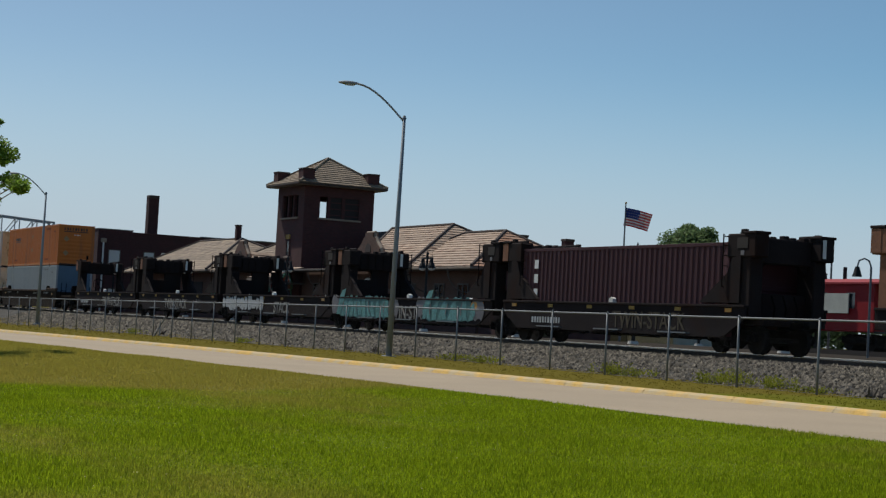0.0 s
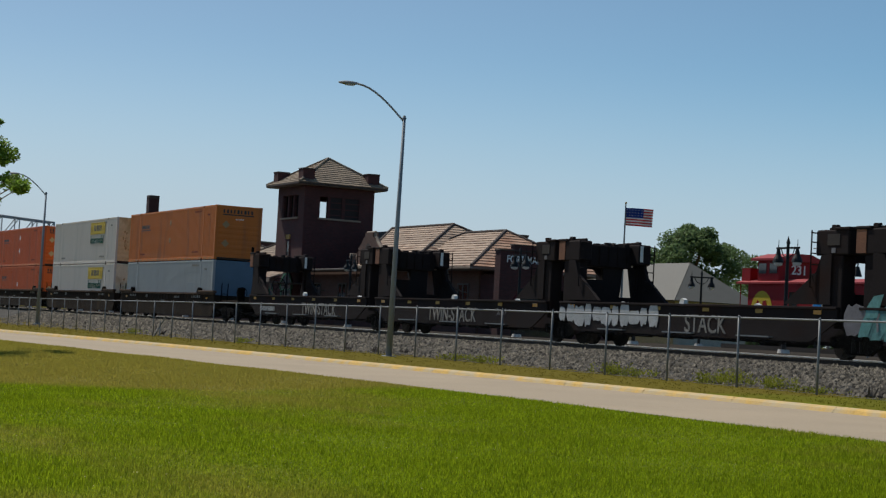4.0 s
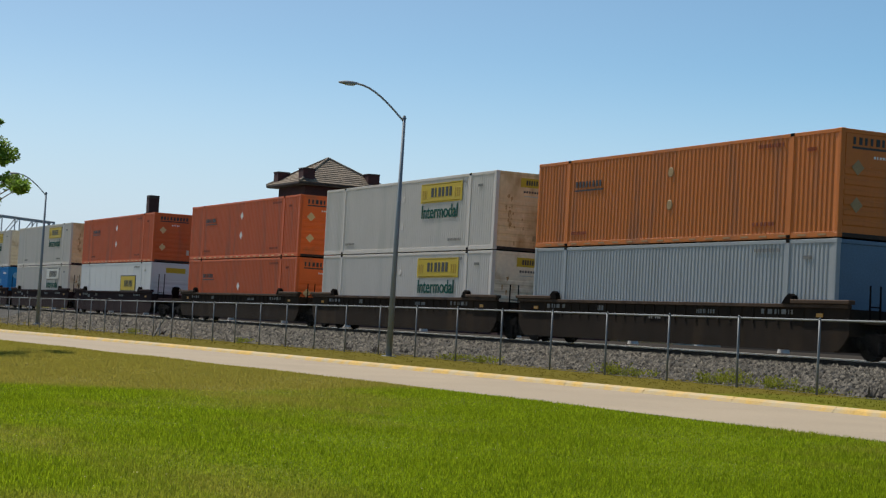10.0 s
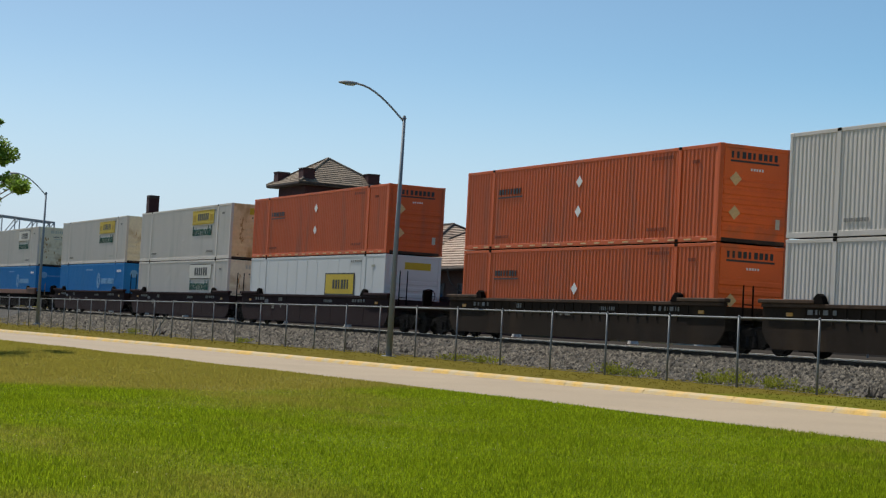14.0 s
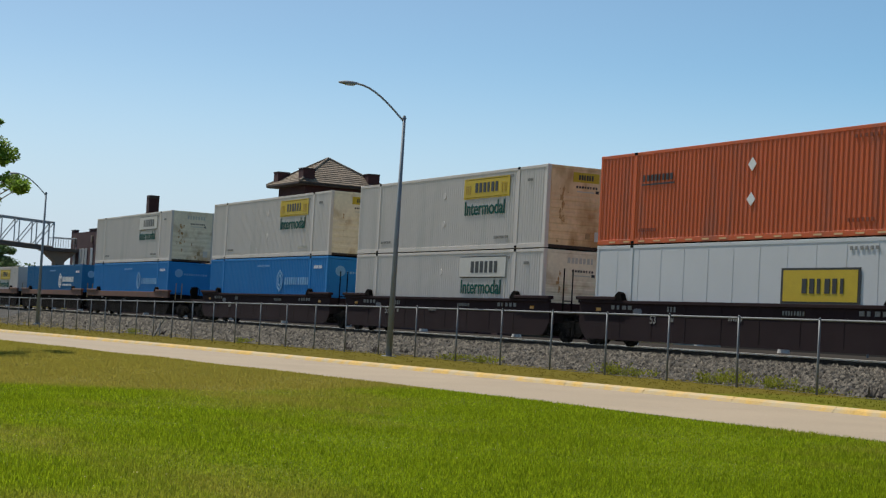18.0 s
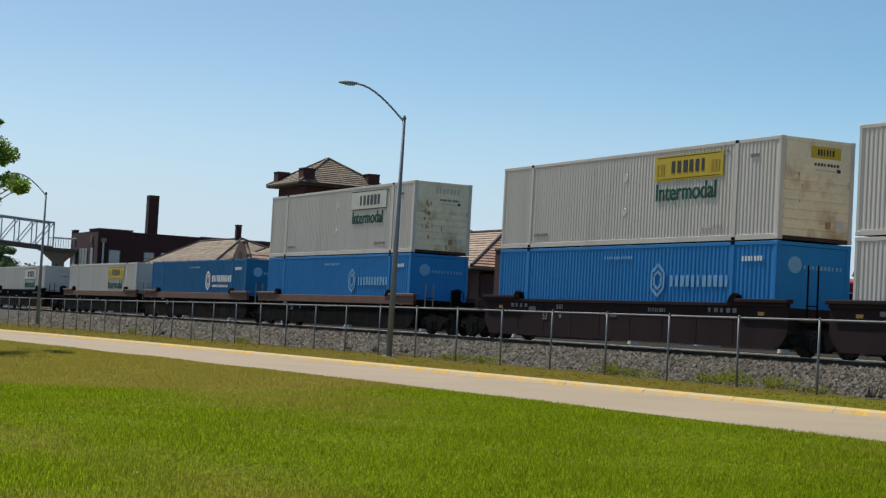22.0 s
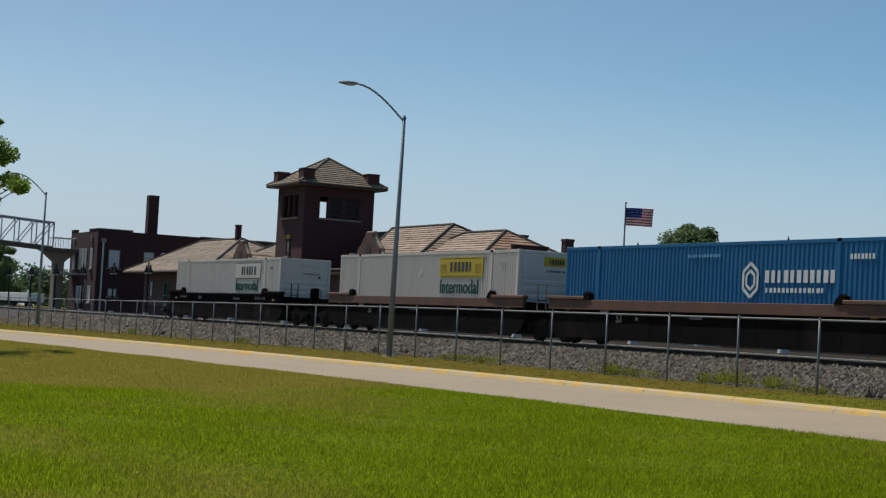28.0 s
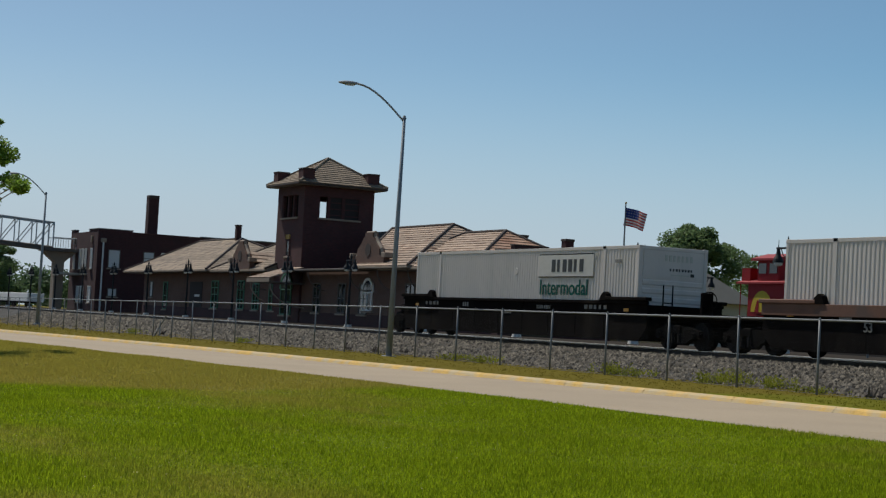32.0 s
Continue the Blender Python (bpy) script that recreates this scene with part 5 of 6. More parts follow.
well_car([-120.85, -140.15, -159.55], -117.3, -179.2, M["carrib"], M["ribcap"], "dark brown ribbed three-unit well car with rusty top chords", True, seed=1)
well_car([-182.85, -202.5, -221.9], -179.2, -241.9, M["carbrown"], M["carbrown"], "smooth dark purple-brown three-unit well car", False, seed=2)
well_car([-245.6, -264.95, -284.4], -241.9, -304.2, M["carblack"], M["carorange"], "dark three-unit well car with oxide-orange top chords", False, seed=3)
well_car([-307.9], -304.2, -327.4, M["carblack"], M["carblack"], "black single well car at the end of the train", False, seed=4)

freight_orange(-120.85, Z_TOP, "orange", True, "weathered orange ribbed container on top of a grey one")
g_ = container(-120.85, L53, Z_LOW, "grey", "blueend", "light grey-blue ribbed container with a blue end", ribbed_end=False)
small_marks(g_, L53, 2.896, 21)
freight_white(-140.15, Z_TOP, "yellow", True, "white ribbed container with yellow sign and rusty end")
freight_white(-140.15, Z_LOW, "yellow", True, "white ribbed container with yellow sign in the well")
freight_orange(-159.55, Z_TOP, "red", True, "red-orange ribbed container with white diamonds")
freight_orange(-159.55, Z_LOW, "red", False, "red-orange ribbed container in the well")
freight_orange(-182.85, Z_TOP, "red", True, "red-orange ribbed container above a white one")
p_ = container(-182.85, L53, Z_LOW, "plainwhite", "plainwhite", "smooth white container with a framed yellow sign", ribs=False)
side_sign(p_, -L53 / 2 + 11.4, 1.62, 3.3, .98, M["black"], "sign_border")
part("sign_panel", box(nb(), -L53 / 2 + 9.85, -L53 / 2 + 12.95, -CW - .02, -CW - .012, 1.2, 2.05), M["yellow"], p_, "yellow sign panel")
bars(p_, on_side(-L53 / 2 + 11.6, 1.62, -CW - .026), 6, 1.9, .4, M["black"], 5, "dark block letters")
end_sign(p_, L53 / 2, .2, 2.45, 1.2, .3, M["yellow"], label="yellow sign panel")
small_marks(p_, L53, 2.896, 31)
freight_white(-202.5, Z_TOP, "yellow", True, "white ribbed container with yellow sign and rust-streaked end")
freight_white(-202.5, Z_LOW, "faded", True, "white ribbed container with a faded sign in the well")
freight_white(-221.9, Z_TOP, "yellow", True, "white ribbed container with yellow sign above a blue one", True)
freight_blue(-221.9, "blue", "bright blue ribbed container with white emblem in the well")
freight_white(-245.6, Z_TOP, "faded", True, "white ribbed container with a faded sign and stained end")
freight_blue(-245.6, "blue", "bright blue container with white emblem below a white one")
freight_blue(-264.95, "teal", "deep blue container alone in a well")
freight_white(-284.4, Z_LOW, "yellow", False, "white container with yellow sign alone in a well")
freight_white(-307.9, Z_LOW, "faded", False, "white container with a faded sign in the last well")


# ---------------------------------------------------------------- depot
def roof_slope(root, a, b, c, d, k, material, lip=0.05):
    """Tile courses between the eave a-b and the top c-d (c above a, d above b)."""
    a, b, c, d = (Vector(v) for v in (a, b, c, d))
    nrm = (b - a).cross(c - a).normalized()
    if nrm.z < 0:
        nrm = -nrm
    for i in range(k):
        t0, t1 = i / k, (i + 1) / k
        p0, p1, p2, p3 = a.lerp(c, t0), b.lerp(d, t0), b.lerp(d, t1), a.lerp(c, t1)
        bm = nb()
        lo = [bm.verts.new(v) for v in (p0, p1, p2, p3)]
        hi = [bm.verts.new(v) for v in (p0 + nrm * (lip + .05), p1 + nrm * (lip + .05), p2 + nrm * .05, p3 + nrm * .05)]
        if (p2 - p3).length < 1e-3:
            lo, hi = lo[:3], hi[:3]
        q = len(lo)
        bm.faces.new(lo); bm.faces.new(hi)
        for j in range(q):
            bm.faces.new((lo[j], lo[(j + 1) % q], hi[(j + 1) % q], hi[j]))
        bmesh.ops.remove_doubles(bm, verts=bm.verts, dist=1e-4)
        bmesh.ops.recalc_face_normals(bm, faces=bm.faces)
        part("tile_course", bm, material, root)


def hip_roof(name, house, x0, x1, y0, y1, ze, zr, h0, h1, material, k=12, cap=True, lip=.05, ridge_y=None, end_material=None):
    """A hipped roof; h0 and h1 are the runs of the hips at the x ends."""
    root = new(name)
    root.empty_display_size = .3
    root.parent = house
    ym = ridge_y or (y0 + y1) / 2
    A, B, C, D = (x0, y0, ze), (x1, y0, ze), (x1, y1, ze), (x0, y1, ze)
    R0, R1 = (x0 + h0, ym, zr), (x1 - h1, ym, zr)
    roof_slope(root, A, B, R0, R1, k, material, lip)
    roof_slope(root, C, D, R1, R0, k, material, lip)
    roof_slope(root, B, C, R1, R1, k, end_material or material, lip)
    roof_slope(root, D, A, R0, R0, k, material, lip)
    if cap:
        up = Vector((0, 0, .1))
        for p, q in ((R0, R1), (B, R1), (C, R1), (A, R0), (D, R0)):
            if (Vector(p) - Vector(q)).length > .1:
                part("ridge_cap", cyl(nb(), Vector(p) + up, Vector(q) + up, .10, .10, 8), M["ridge"] if name == "roof" else material, root)
    part("soffit", box(nb(), x0 + .05, x1 - .05, y0 + .05, y1 - .05, ze - .16, ze - .03), M["soffit"], root)
    for (u0, u1, w0, w1) in ((x0, x1, y0 - .06, y0 + .06), (x1 - .06, x1 + .06, y0, y1)):
        part("gutter", box(nb(), u0, u1, w0, w1, ze - .12, ze + .02, .02), M["stone_trim"] if name == "roof" else M["ridge"], root)
    return root


def window(house, axis, at, u, z, w, h, frame="whitepaint", pane="glass", lights=2, bars_=1, arch=False):
    """A window in a wall: frame, sill and panes. axis y: wall faces -y; axis x: wall faces +x."""
    root = new("window")
    root.empty_display_size = .2
    root.parent = house
    root.matrix_basis = pose(u, at, z) if axis == "y" else pose(at, u, z, 0, 0, 90)
    F = M[frame]
    t = .09
    part("frame", box(box(box(box(nb(), -w / 2, -w / 2 + t, -.05, .08, 0, h), w / 2 - t, w / 2, -.05, .08, 0, h), -w / 2 + t, w / 2 - t, -.05, .08, 0, t), -w / 2 + t, w / 2 - t, -.05, .08, h - t, h), F, root)
    for i in range(lights):
        xa, xb = -w / 2 + t + (w - 2 * t) * i / lights, -w / 2 + t + (w - 2 * t) * (i + 1) / lights
        part("pane", box(nb(), xa + .02, xb - .02, .0, .03, t, h - t), M[pane], root)
        if i:
            part("mullion", box(nb(), xa - .04, xa + .04, -.045, .06, t, h - t), F, root)
    for j in range(1, bars_ + 1):
        zz = h * j / (bars_ + 1)
        part("glazing_bar", box(nb(), -w / 2 + t, w / 2 - t, -.04, .05, zz - .03, zz + .03), F, root)
    part("sill", box(nb(), -w / 2 - .12, w / 2 + .12, -.16, .06, -.14, -.01, .01), M["stone_trim"], root)
    if arch:
        b = nb()
        pts = [(math.cos(a) * (w / 2 + .2), h + math.sin(a) * (w / 2 + .2)) for a in np.linspace(0, math.pi, 13)]
        pts += [(math.cos(a) * (w / 2), h + math.sin(a) * (w / 2)) for a in np.linspace(math.pi, 0, 13)]
        prism(b, pts, "y", -.07, .05)
        part("arch", b, F, root)
        prism_pts = [(math.cos(a) * w / 2, h + math.sin(a) * w / 2) for a in np.linspace(0, math.pi, 13)]
        part("fanlight", prism(nb(), prism_pts, "y", -.03, .03), M[pane], root)
    return root


def wall_box(house, x0, x1, y0, y1, z0, z1, material="brick", name="wall"):
    return part(name, box(nb(), x0, x1, y0, y1, z0, z1), M[material], house)


def pierced_wall(house, axis, at, thick, u0, u1, z0, z1, holes, material="brick"):
    """A wall in pieces round its openings; holes: (u0, u1, z0, z1) side by side."""
    b, made = nb(), {}
    us = sorted({u0, u1, *(q for h in holes for q in h[:2])})
    zs = sorted({z0, z1, *(q for h in holes for q in h[2:])})

    def solid_at(i, j):
        if not (0 <= i < len(us) - 1 and 0 <= j < len(zs) - 1):
            return False
        u, z = (us[i] + us[i + 1]) / 2, (zs[j] + zs[j + 1]) / 2
        return not any(a < u < c and lo < z < hi for a, c, lo, hi in holes)

    def corner(i, j, back):
        if (i, j, back) not in made:
            w = at + thick * back if axis == "y" else at - thick * back
            made[i, j, back] = b.verts.new((us[i], w, zs[j]) if axis == "y" else (w, us[i], zs[j]))
        return made[i, j, back]

    for i in range(len(us) - 1):
        for j in range(len(zs) - 1):
            if not solid_at(i, j):
                continue
            for back in (0, 1):
                b.faces.new([corner(p, q, back) for p, q in ((i, j), (i + 1, j), (i + 1, j + 1), (i, j + 1))])
            for (p, q), (r, t), (di, dj) in (((i, j), (i + 1, j), (0, -1)), ((i + 1, j), (i + 1, j + 1), (1, 0)), ((i + 1, j + 1), (i, j + 1), (0, 1)), ((i, j + 1), (i, j), (-1, 0))):
                if not solid_at(i + di, j + dj):
                    b.faces.new((corner(p, q, 0), corner(r, t, 0), corner(r, t, 1), corner(p, q, 1)))
    bmesh.ops.recalc_face_normals(b, faces=b.faces)
    return part("wall", b, M[material], house)


def parapet_gable(house, x, y, w, z0, h):
    """A stepped and curved brick gable that stands over the eave."""
    g = [(-w / 2, z0), (w / 2, z0), (w / 2, z0 + h * .34), (w * .36, z0 + h * .36), (w * .33, z0 + h * .55), (w * .22, z0 + h * .72), (w * .16, z0 + h * .86), (w * .12, z0 + h * .88),
         (w * .12, z0 + h), (-w * .12, z0 + h), (-w * .12, z0 + h * .88), (-w * .16, z0 + h * .86), (-w * .22, z0 + h * .72), (-w * .33, z0 + h * .55), (-w * .36, z0 + h * .36), (-w / 2, z0 + h * .34)]
    gb = part("gable", prism(nb(), [(x + a, b) for a, b in g], "y", y, y + .45), M["wingbrick"], house)
    cp = tube(nb(), [(x + a, y + .22, za) for a, za in g[2:]], .14, 6)
    part("coping", cp, M["stone_trim"], gb)
    r = nb()
    cyl(r, (x, y - .03, z0 + h * .52), (x, y + .05, z0 + h * .52), w * .085, w * .085, 14)
    part("roundel", r, M["ridge"], gb)
    for s in (-1, 1):
        part("pier_cap", box(nb(), x + s * w / 2 - .3, x + s * w / 2 + .3, y - .1, y + .55, z0 + h * .3, z0 + h * .44, .03), M["stone_trim"], gb)
    # short roof behind the gable
    roof_slope(gb, (x + w * .3, y + .45, z0 + h * .30), (x + w * .3, y + 5, z0 + h * .30), (x, y + .45, z0 + h * .66), (x, y + 5, z0 + h * .66), 3, M["rooftile"])
    roof_slope(gb, (x - w * .3, y + 5, z0 + h * .30), (x - w * .3, y + .45, z0 + h * .30), (x, y + 5, z0 + h * .66), (x, y + .45, z0 + h * .66), 3, M["rooftile"])


depot = thing("depot", pose(0, 0, PLAT_Z), "old brick railway depot with square tower and tiled hip roofs", "station")
P0 = -PLAT_Z
ZE, ZR = 5.5 + P0, 9.1 + P0
DY = 50.0
# tower
TX0, TX1, TY0, TY1, TE = -132.7, -126.8, DY, DY + 6.05, 12.35 + P0
for axis, at, u0, u1, holes in (("y", TY0, TX0, TX1, [(TX0 + 1.1, TX0 + 4.6, 9.75 + P0, 11.55 + P0)]), ("x", TX1, TY0, TY1, [(TY0 + 1.35, TY0 + 4.75, 9.75 + P0, 11.45 + P0)]),
                                ("y", TY1 - .4, TX0, TX1, [(TX0 + 1.1, TX0 + 4.6, 9.75 + P0, 11.55 + P0)]), ("x", TX0 + .4, TY0, TY1, [(TY0 + 1.35, TY0 + 4.75, 9.75 + P0, 11.45 + P0)])):
    lo, hi = (u0, u1) if axis == "y" else (u0 + .4, u1 - .4)
    pierced_wall(depot, axis, at, .4, lo, hi, 0, TE, holes)
part("belfry_floor", box(nb(), TX0 + .4, TX1 - .4, TY0 + .4, TY1 - .4, 9.0 + P0, 9.15 + P0), M["tie"], depot)
for i in range(4):
    u = TX0 + 1.1 + 3.5 * i / 3
    part("mullion", box(nb(), u - .12, u + .12, TY0 + .05, TY0 + .35, 9.75 + P0, 11.55 + P0), M["brick"], depot)
for i in range(3):
    u = TX0 + 1.1 + 3.5 * (i + .5) / 3
    part("louvre_panel", box(nb(), u - .45, u + .45, TY0 + .28, TY0 + .36, 9.75 + P0, 11.55 + P0), M["truck"], depot)
for u, w in ((TY0 + 2.15, .12), (TY0 + 3.4, .14)):
    part("mullion", box(nb(), TX1 - .35, TX1 - .05, u - w, u + w, 9.75 + P0, 11.45 + P0), M["brick"], depot)
for u0, u1 in ((TY0 + 2.27, TY0 + 3.26), (TY0 + 3.54, TY0 + 4.75)):
    part("louvre_panel", box(nb(), TX1 - .2, TX1 - .12, u0, u1, 9.75 + P0, 11.45 + P0), M["dimpane"], depot)
    for q in range(3):
        part("louvre_rail", box(nb(), TX1 - .13, TX1 - .09, u0, u1, 9.98 + P0 + q * .5, 10.06 + P0 + q * .5), M["brick"], depot)
part("sill", box(nb(), TX1 - .05, TX1 + .14, TY0 + 1.2, TY0 + 4.9, 9.6 + P0, 9.74 + P0), M["stone_trim"], depot)
part("sill", box(nb(), TX0 + .95, TX0 + 4.75, TY0 - .14, TY0 + .05, 9.6 + P0, 9.74 + P0), M["stone_trim"], depot)
window(depot, "y", TY0 - .03, TX0 + 2.9, 6.6 + P0, .8, 1.3, "brick", "glass", 1, 0)
part("lantern_panel", box(nb(), TX0 + 2.5, TX0 + 3.3, TY0 - .12, TY0 - .02, 8.0 + P0, 8.35 + P0), M["ochre"], depot, "ochre stone panel")
hip_roof("tower_roof", depot, TX0 - .8, TX1 + .8, TY0 - .8, TY1 + .8, TE + .05, 14.75 + P0, 3.75, 3.75, M["oldtile"], 13)
for cx, cy in ((TX0 + .2, TY0 + .1), (TX1 - .1, TY0 + .1), (TX1 - .1, TY1 - .3), (TX0 + .2, TY1 - .3)):
    pr = part("corner_pier", box(nb(), cx - .5, cx + .5, cy - .5, cy + .5, TE + .05, TE + 1.15, .02), M["brick"], depot)
    part("pier_cap", box(nb(), cx - .54, cx + .54, cy - .54, cy + .54, TE + 1.15, TE + 1.25, .03), M["ridge"], pr)
# wings
WY0, WY1 = 50.2, 60.5
for x0, x1 in ((-170.5, -147.3), (-147.3, -132.7), (-126.8, -105.0), (-105.0, -96.4)):
    wall_box(depot, x0, x1, WY0, WY1 if x0 < -106 else 57.2, 0, ZE, "wingbrick")
    part("plinth", box(nb(), x0, x1, WY0 - .08, WY0 - .002, 0, .9), M["brick2"], depot)
hip_roof("roof", depot, -172.4, -145.9, 48.5, 62.0, ZE, 8.9 + P0, 4.0, 10.0, M["oldtile"], 16, lip=.018)
hip_roof("roof", depot, -146.2, -132.0, 48.9, 61.5, ZE - .05, 8.3 + P0, 1.2, 1.0, M["oldtile"], 13, lip=.025)
hip_roof("roof", depot, -112.6, -103.6, 48.5, 62.0, ZE, ZR - .18, -8.6, 7.0, M["rooftile"], 17)
part("canopy", box(nb(), -126.75, -112.7, 48.45, 50.15, ZE - .22, ZE - .08, .02), M["soffit"], depot, "dark wooden canopy over the platform doors")
part("rear_roof", box(nb(), -127.2, -121.4, 56.5, 60.5, ZE, 8.98 + P0, .05), M["copper"], depot, "dark metal rear roof")
hip_roof("roof", depot, -109.0, -94.8, 48.75, 58.7, ZE - .1, 8.22 + P0, 1.0, 7.3, M["rooftile"], 14, ridge_y=55.0, end_material=M["brighttile"])
parapet_gable(depot, -138.2, 48.9, 5.0, ZE - .1, 2.5)
parapet_gable(depot, -111.2, 48.9, 5.6, ZE - .1, 2.55)
window(depot, "y", WY0 - .03, -167.75, 1.75, 1.0, 1.6, "soffit", "blind", 1, 0)
window(depot, "y", WY0 - .05, -162.9, .6, 1.3, 2.7, "greenframe", "glass", 1, 1)
part("doorway", box(nb(), -155.2, -151.6, WY0 - .06, WY0 - .01, .02, 3.3), M["dimpane"], depot)
part("notice_plate", box(nb(), -153.6, -152.2, WY0 - .09, WY0 - .07, 1.9, 2.1), M["whitepaint"], depot, "small pale notice")
window(depot, "y", WY0 - .05, -147.9, .9, 1.9, 2.5, "greenframe", "glass", 2, 3)
window(depot, "y", WY0 - .05, -141.0, .9, 1.7, 2.5, "greenframe", "glass", 2, 2)
window(depot, "y", WY0 - .05, -137.2, .9, 1.5, 2.3, "greenframe", "glass", 2, 2)
window(depot, "y", WY0 - .05, -133.2, .9, 1.6, 2.4, "greenframe", "glass", 2, 1)
window(depot, "y", TY0 - .05, -129.6, .6, 2.3, 2.1, "greenframe", "glass", 2, 1, True)
window(depot, "y", WY0 - .05, -113.69, 1.19, 1.7, 1.35, "whitepaint", "glass", 2, 0, True)
for x in (-123.5, -118.5, -114.5, -106.5, -102, -98.5):
    window(depot, "y", WY0 - .04, x, .9, 1.5, 2.3, "soffit", "glass", 2, 1)
# porch before the tower, on curved brackets
roof_slope(depot, (-130.4, 46.9, 3.4), (-125.3, 46.9, 3.4), (-129.6, 49.95, 4.4), (-126.0, 49.95, 4.4), 5, M["rooftile"])
part("porch_fascia", box(nb(), -130.4, -125.3, 46.82, 46.9, 3.1, 3.38), M["stone_trim"], depot)
part("porch_soffit", box(nb(), -130.2, -125.5, 46.95, 49.9, 3.05, 3.15), M["soffit"], depot)
for x in (-130.0, -125.6):
    pts = [(x, 50.0 - 3.0 * math.sin(t), 1.2 + 1.85 * (1 - math.cos(t))) for t in np.linspace(0, 1.5708, 7)]
    part("bracket", tube(nb(), pts, .06, 6), M["stone_trim"], depot)
for x in (-140, -135, -122, -114, -109, -104, -98):
    pts = [(x, WY0 - 1.5 * math.sin(t), 2.6 + 1.5 * (1 - math.cos(t))) for t in np.linspace(0, 1.5708, 6)]
    part("bracket", tube(nb(), pts, .05, 6), M["soffit"], depot)
# sign end and chimneys
sign_wall = wall_box(depot, -92.6, -91.9, 49.25, 53.7, 0, 6.4 + P0)
part("coping", box(nb(), -92.66, -91.84, 49.2, 53.75, 6.4 + P0, 6.5 + P0, .02), M["ridge"], sign_wall)
wall_box(depot, -92.5, -92.0, 50.25, 52.6, 6.5 + P0, 6.78 + P0)
part("coping", box(nb(), -92.56, -91.94, 50.2, 52.65, 6.78 + P0, 6.86 + P0, .02), M["ridge"], sign_wall)
wall_box(depot, -96.4, -92.6, 50.3, 53.2, 0, 5.0 + P0)
wall_box(depot, -92.55, -91.95, 53.7, 57.4, 0, 4.9 + P0)
lettering("lettering", "FORT MADISON", .60, M["white"], depot, pose(-91.87, 51.5, 5.91 + P0) @ END_TEXT, .012, 3.62, "white station name")
bars(depot, on_end(53.0, 5.15 + P0, -91.885), 4, .7, .16, M["letters"], 7, "small pale lettering")
part("archway", prism(nb(), [(50.2, .02), (53.2, .02), (53.2, 2.2), (52.7, 2.9), (51.7, 3.2), (50.7, 2.9), (50.2, 2.2)], "x", -91.92, -91.88), M["glass"], depot)
for x, y, w, z1 in ((-98.86, 58.0, .62, 7.85), (-156.6, 55.1, .5, 10.3), (-116.0, 62.0, 3.2, 8.9)):
    ch = part("chimney", box(nb(), x - w / 2, x + w / 2, y - w / 2, y + w / 2, 0, z1 + P0, .02), M["brick2"], depot)
    part("chimney_cap", box(nb(), x - w / 2 - .04, x + w / 2 + .04, y - w / 2 - .04, y + w / 2 + .04, z1 + P0 - .14, z1 + P0 + .02, .02), M["ridge"], ch)

# power house and its stack
PH = (-201.0, -188.9, 50.0, 74.0)
power = thing("brick_power_house", pose(0, 0, PLAT_Z), "dark brick two-storey railway building with parapet", "building")
wall_box(power, PH[0], PH[1], PH[2], PH[3], 0, 9.0, "brick2")
part("parapet", box(nb(), PH[1] - .45, PH[1], PH[2] + .0, PH[2] + 3.95, 9.0, 9.22), M["brick2"], power)
part("parapet", box(nb(), PH[1] - 4.0, PH[1] - .45, PH[2], PH[2] + .45, 9.0, 9.22), M["brick2"], power)
part("parapet", box(nb(), PH[0], PH[0] + 1.6, PH[2], PH[2] + .45, 9.0, 9.3), M["brick2"], power)
part("parapet", box(nb(), PH[1] - .45, PH[1], PH[2] + 12.0, PH[3], 9.0, 9.06), M["brick2"], power)
part("coping", box(nb(), PH[1] - 4.05, PH[1] + .06, PH[2] - .06, PH[2] + .5, 9.22, 9.32, .02), M["copper"], power)
part("coping", box(nb(), PH[0] - .06, PH[0] + 1.66, PH[2] - .06, PH[2] + .5, 9.3, 9.4, .02), M["copper"], power)
part("coping", box(nb(), PH[1] - .5, PH[1] + .06, PH[2] + .5, PH[2] + 4.0, 9.22, 9.32, .02), M["copper"], power)
part("coping", box(nb(), PH[1] - .5, PH[1] + .05, PH[2] + 4.0, PH[2] + 12.0, 9.0, 9.1, .02), M["brick2"], power)
part("coping", box(nb(), PH[1] - .5, PH[1] + .06, PH[2] + 12.0, PH[3], 9.06, 9.2, .02), M["copper"], power)
for x in (-199.0, -196.3, -195.0, -193.7, -191.2):
    window(power, "y", PH[2] - .04, x, 4.75, .75, 2.35, "whitepaint", "blind", 1, 0)
for x in (-196.4, -194.6, -191.3):
    window(power, "y", PH[2] - .04, x, .9, 1.2, 1.9, "whitepaint", "blind", 1, 0)
for x in (-199.0, -191.2):
    part("wall_lamp", box(nb(), x - .2, x + .2, PH[2] - .2, PH[2] - .01, 7.75, 8.5, .04), M["stone_trim"], power)
for y, z, w, h, pn in ((51.95, 4.9, 1.4, 2.1, "blind"), (55.95, 5.5, 1.3, 1.5, "blind"), (58.0, 5.6, 1.2, 1.4, "glass"), (51.95, 1.7, 1.1, .95, "blind"), (62.5, 5.5, 1.3, 1.5, "glass")):
    window(power, "x", PH[1] + .04, y, z, w, h, "whitepaint" if pn == "glass" else "soffit", pn, 1, 1 if y > 55 else 0)
part("string_course", box(nb(), PH[1] + .002, PH[1] + .1, PH[2] + .2, PH[3], 4.3, 4.5), M["brick2"], power)
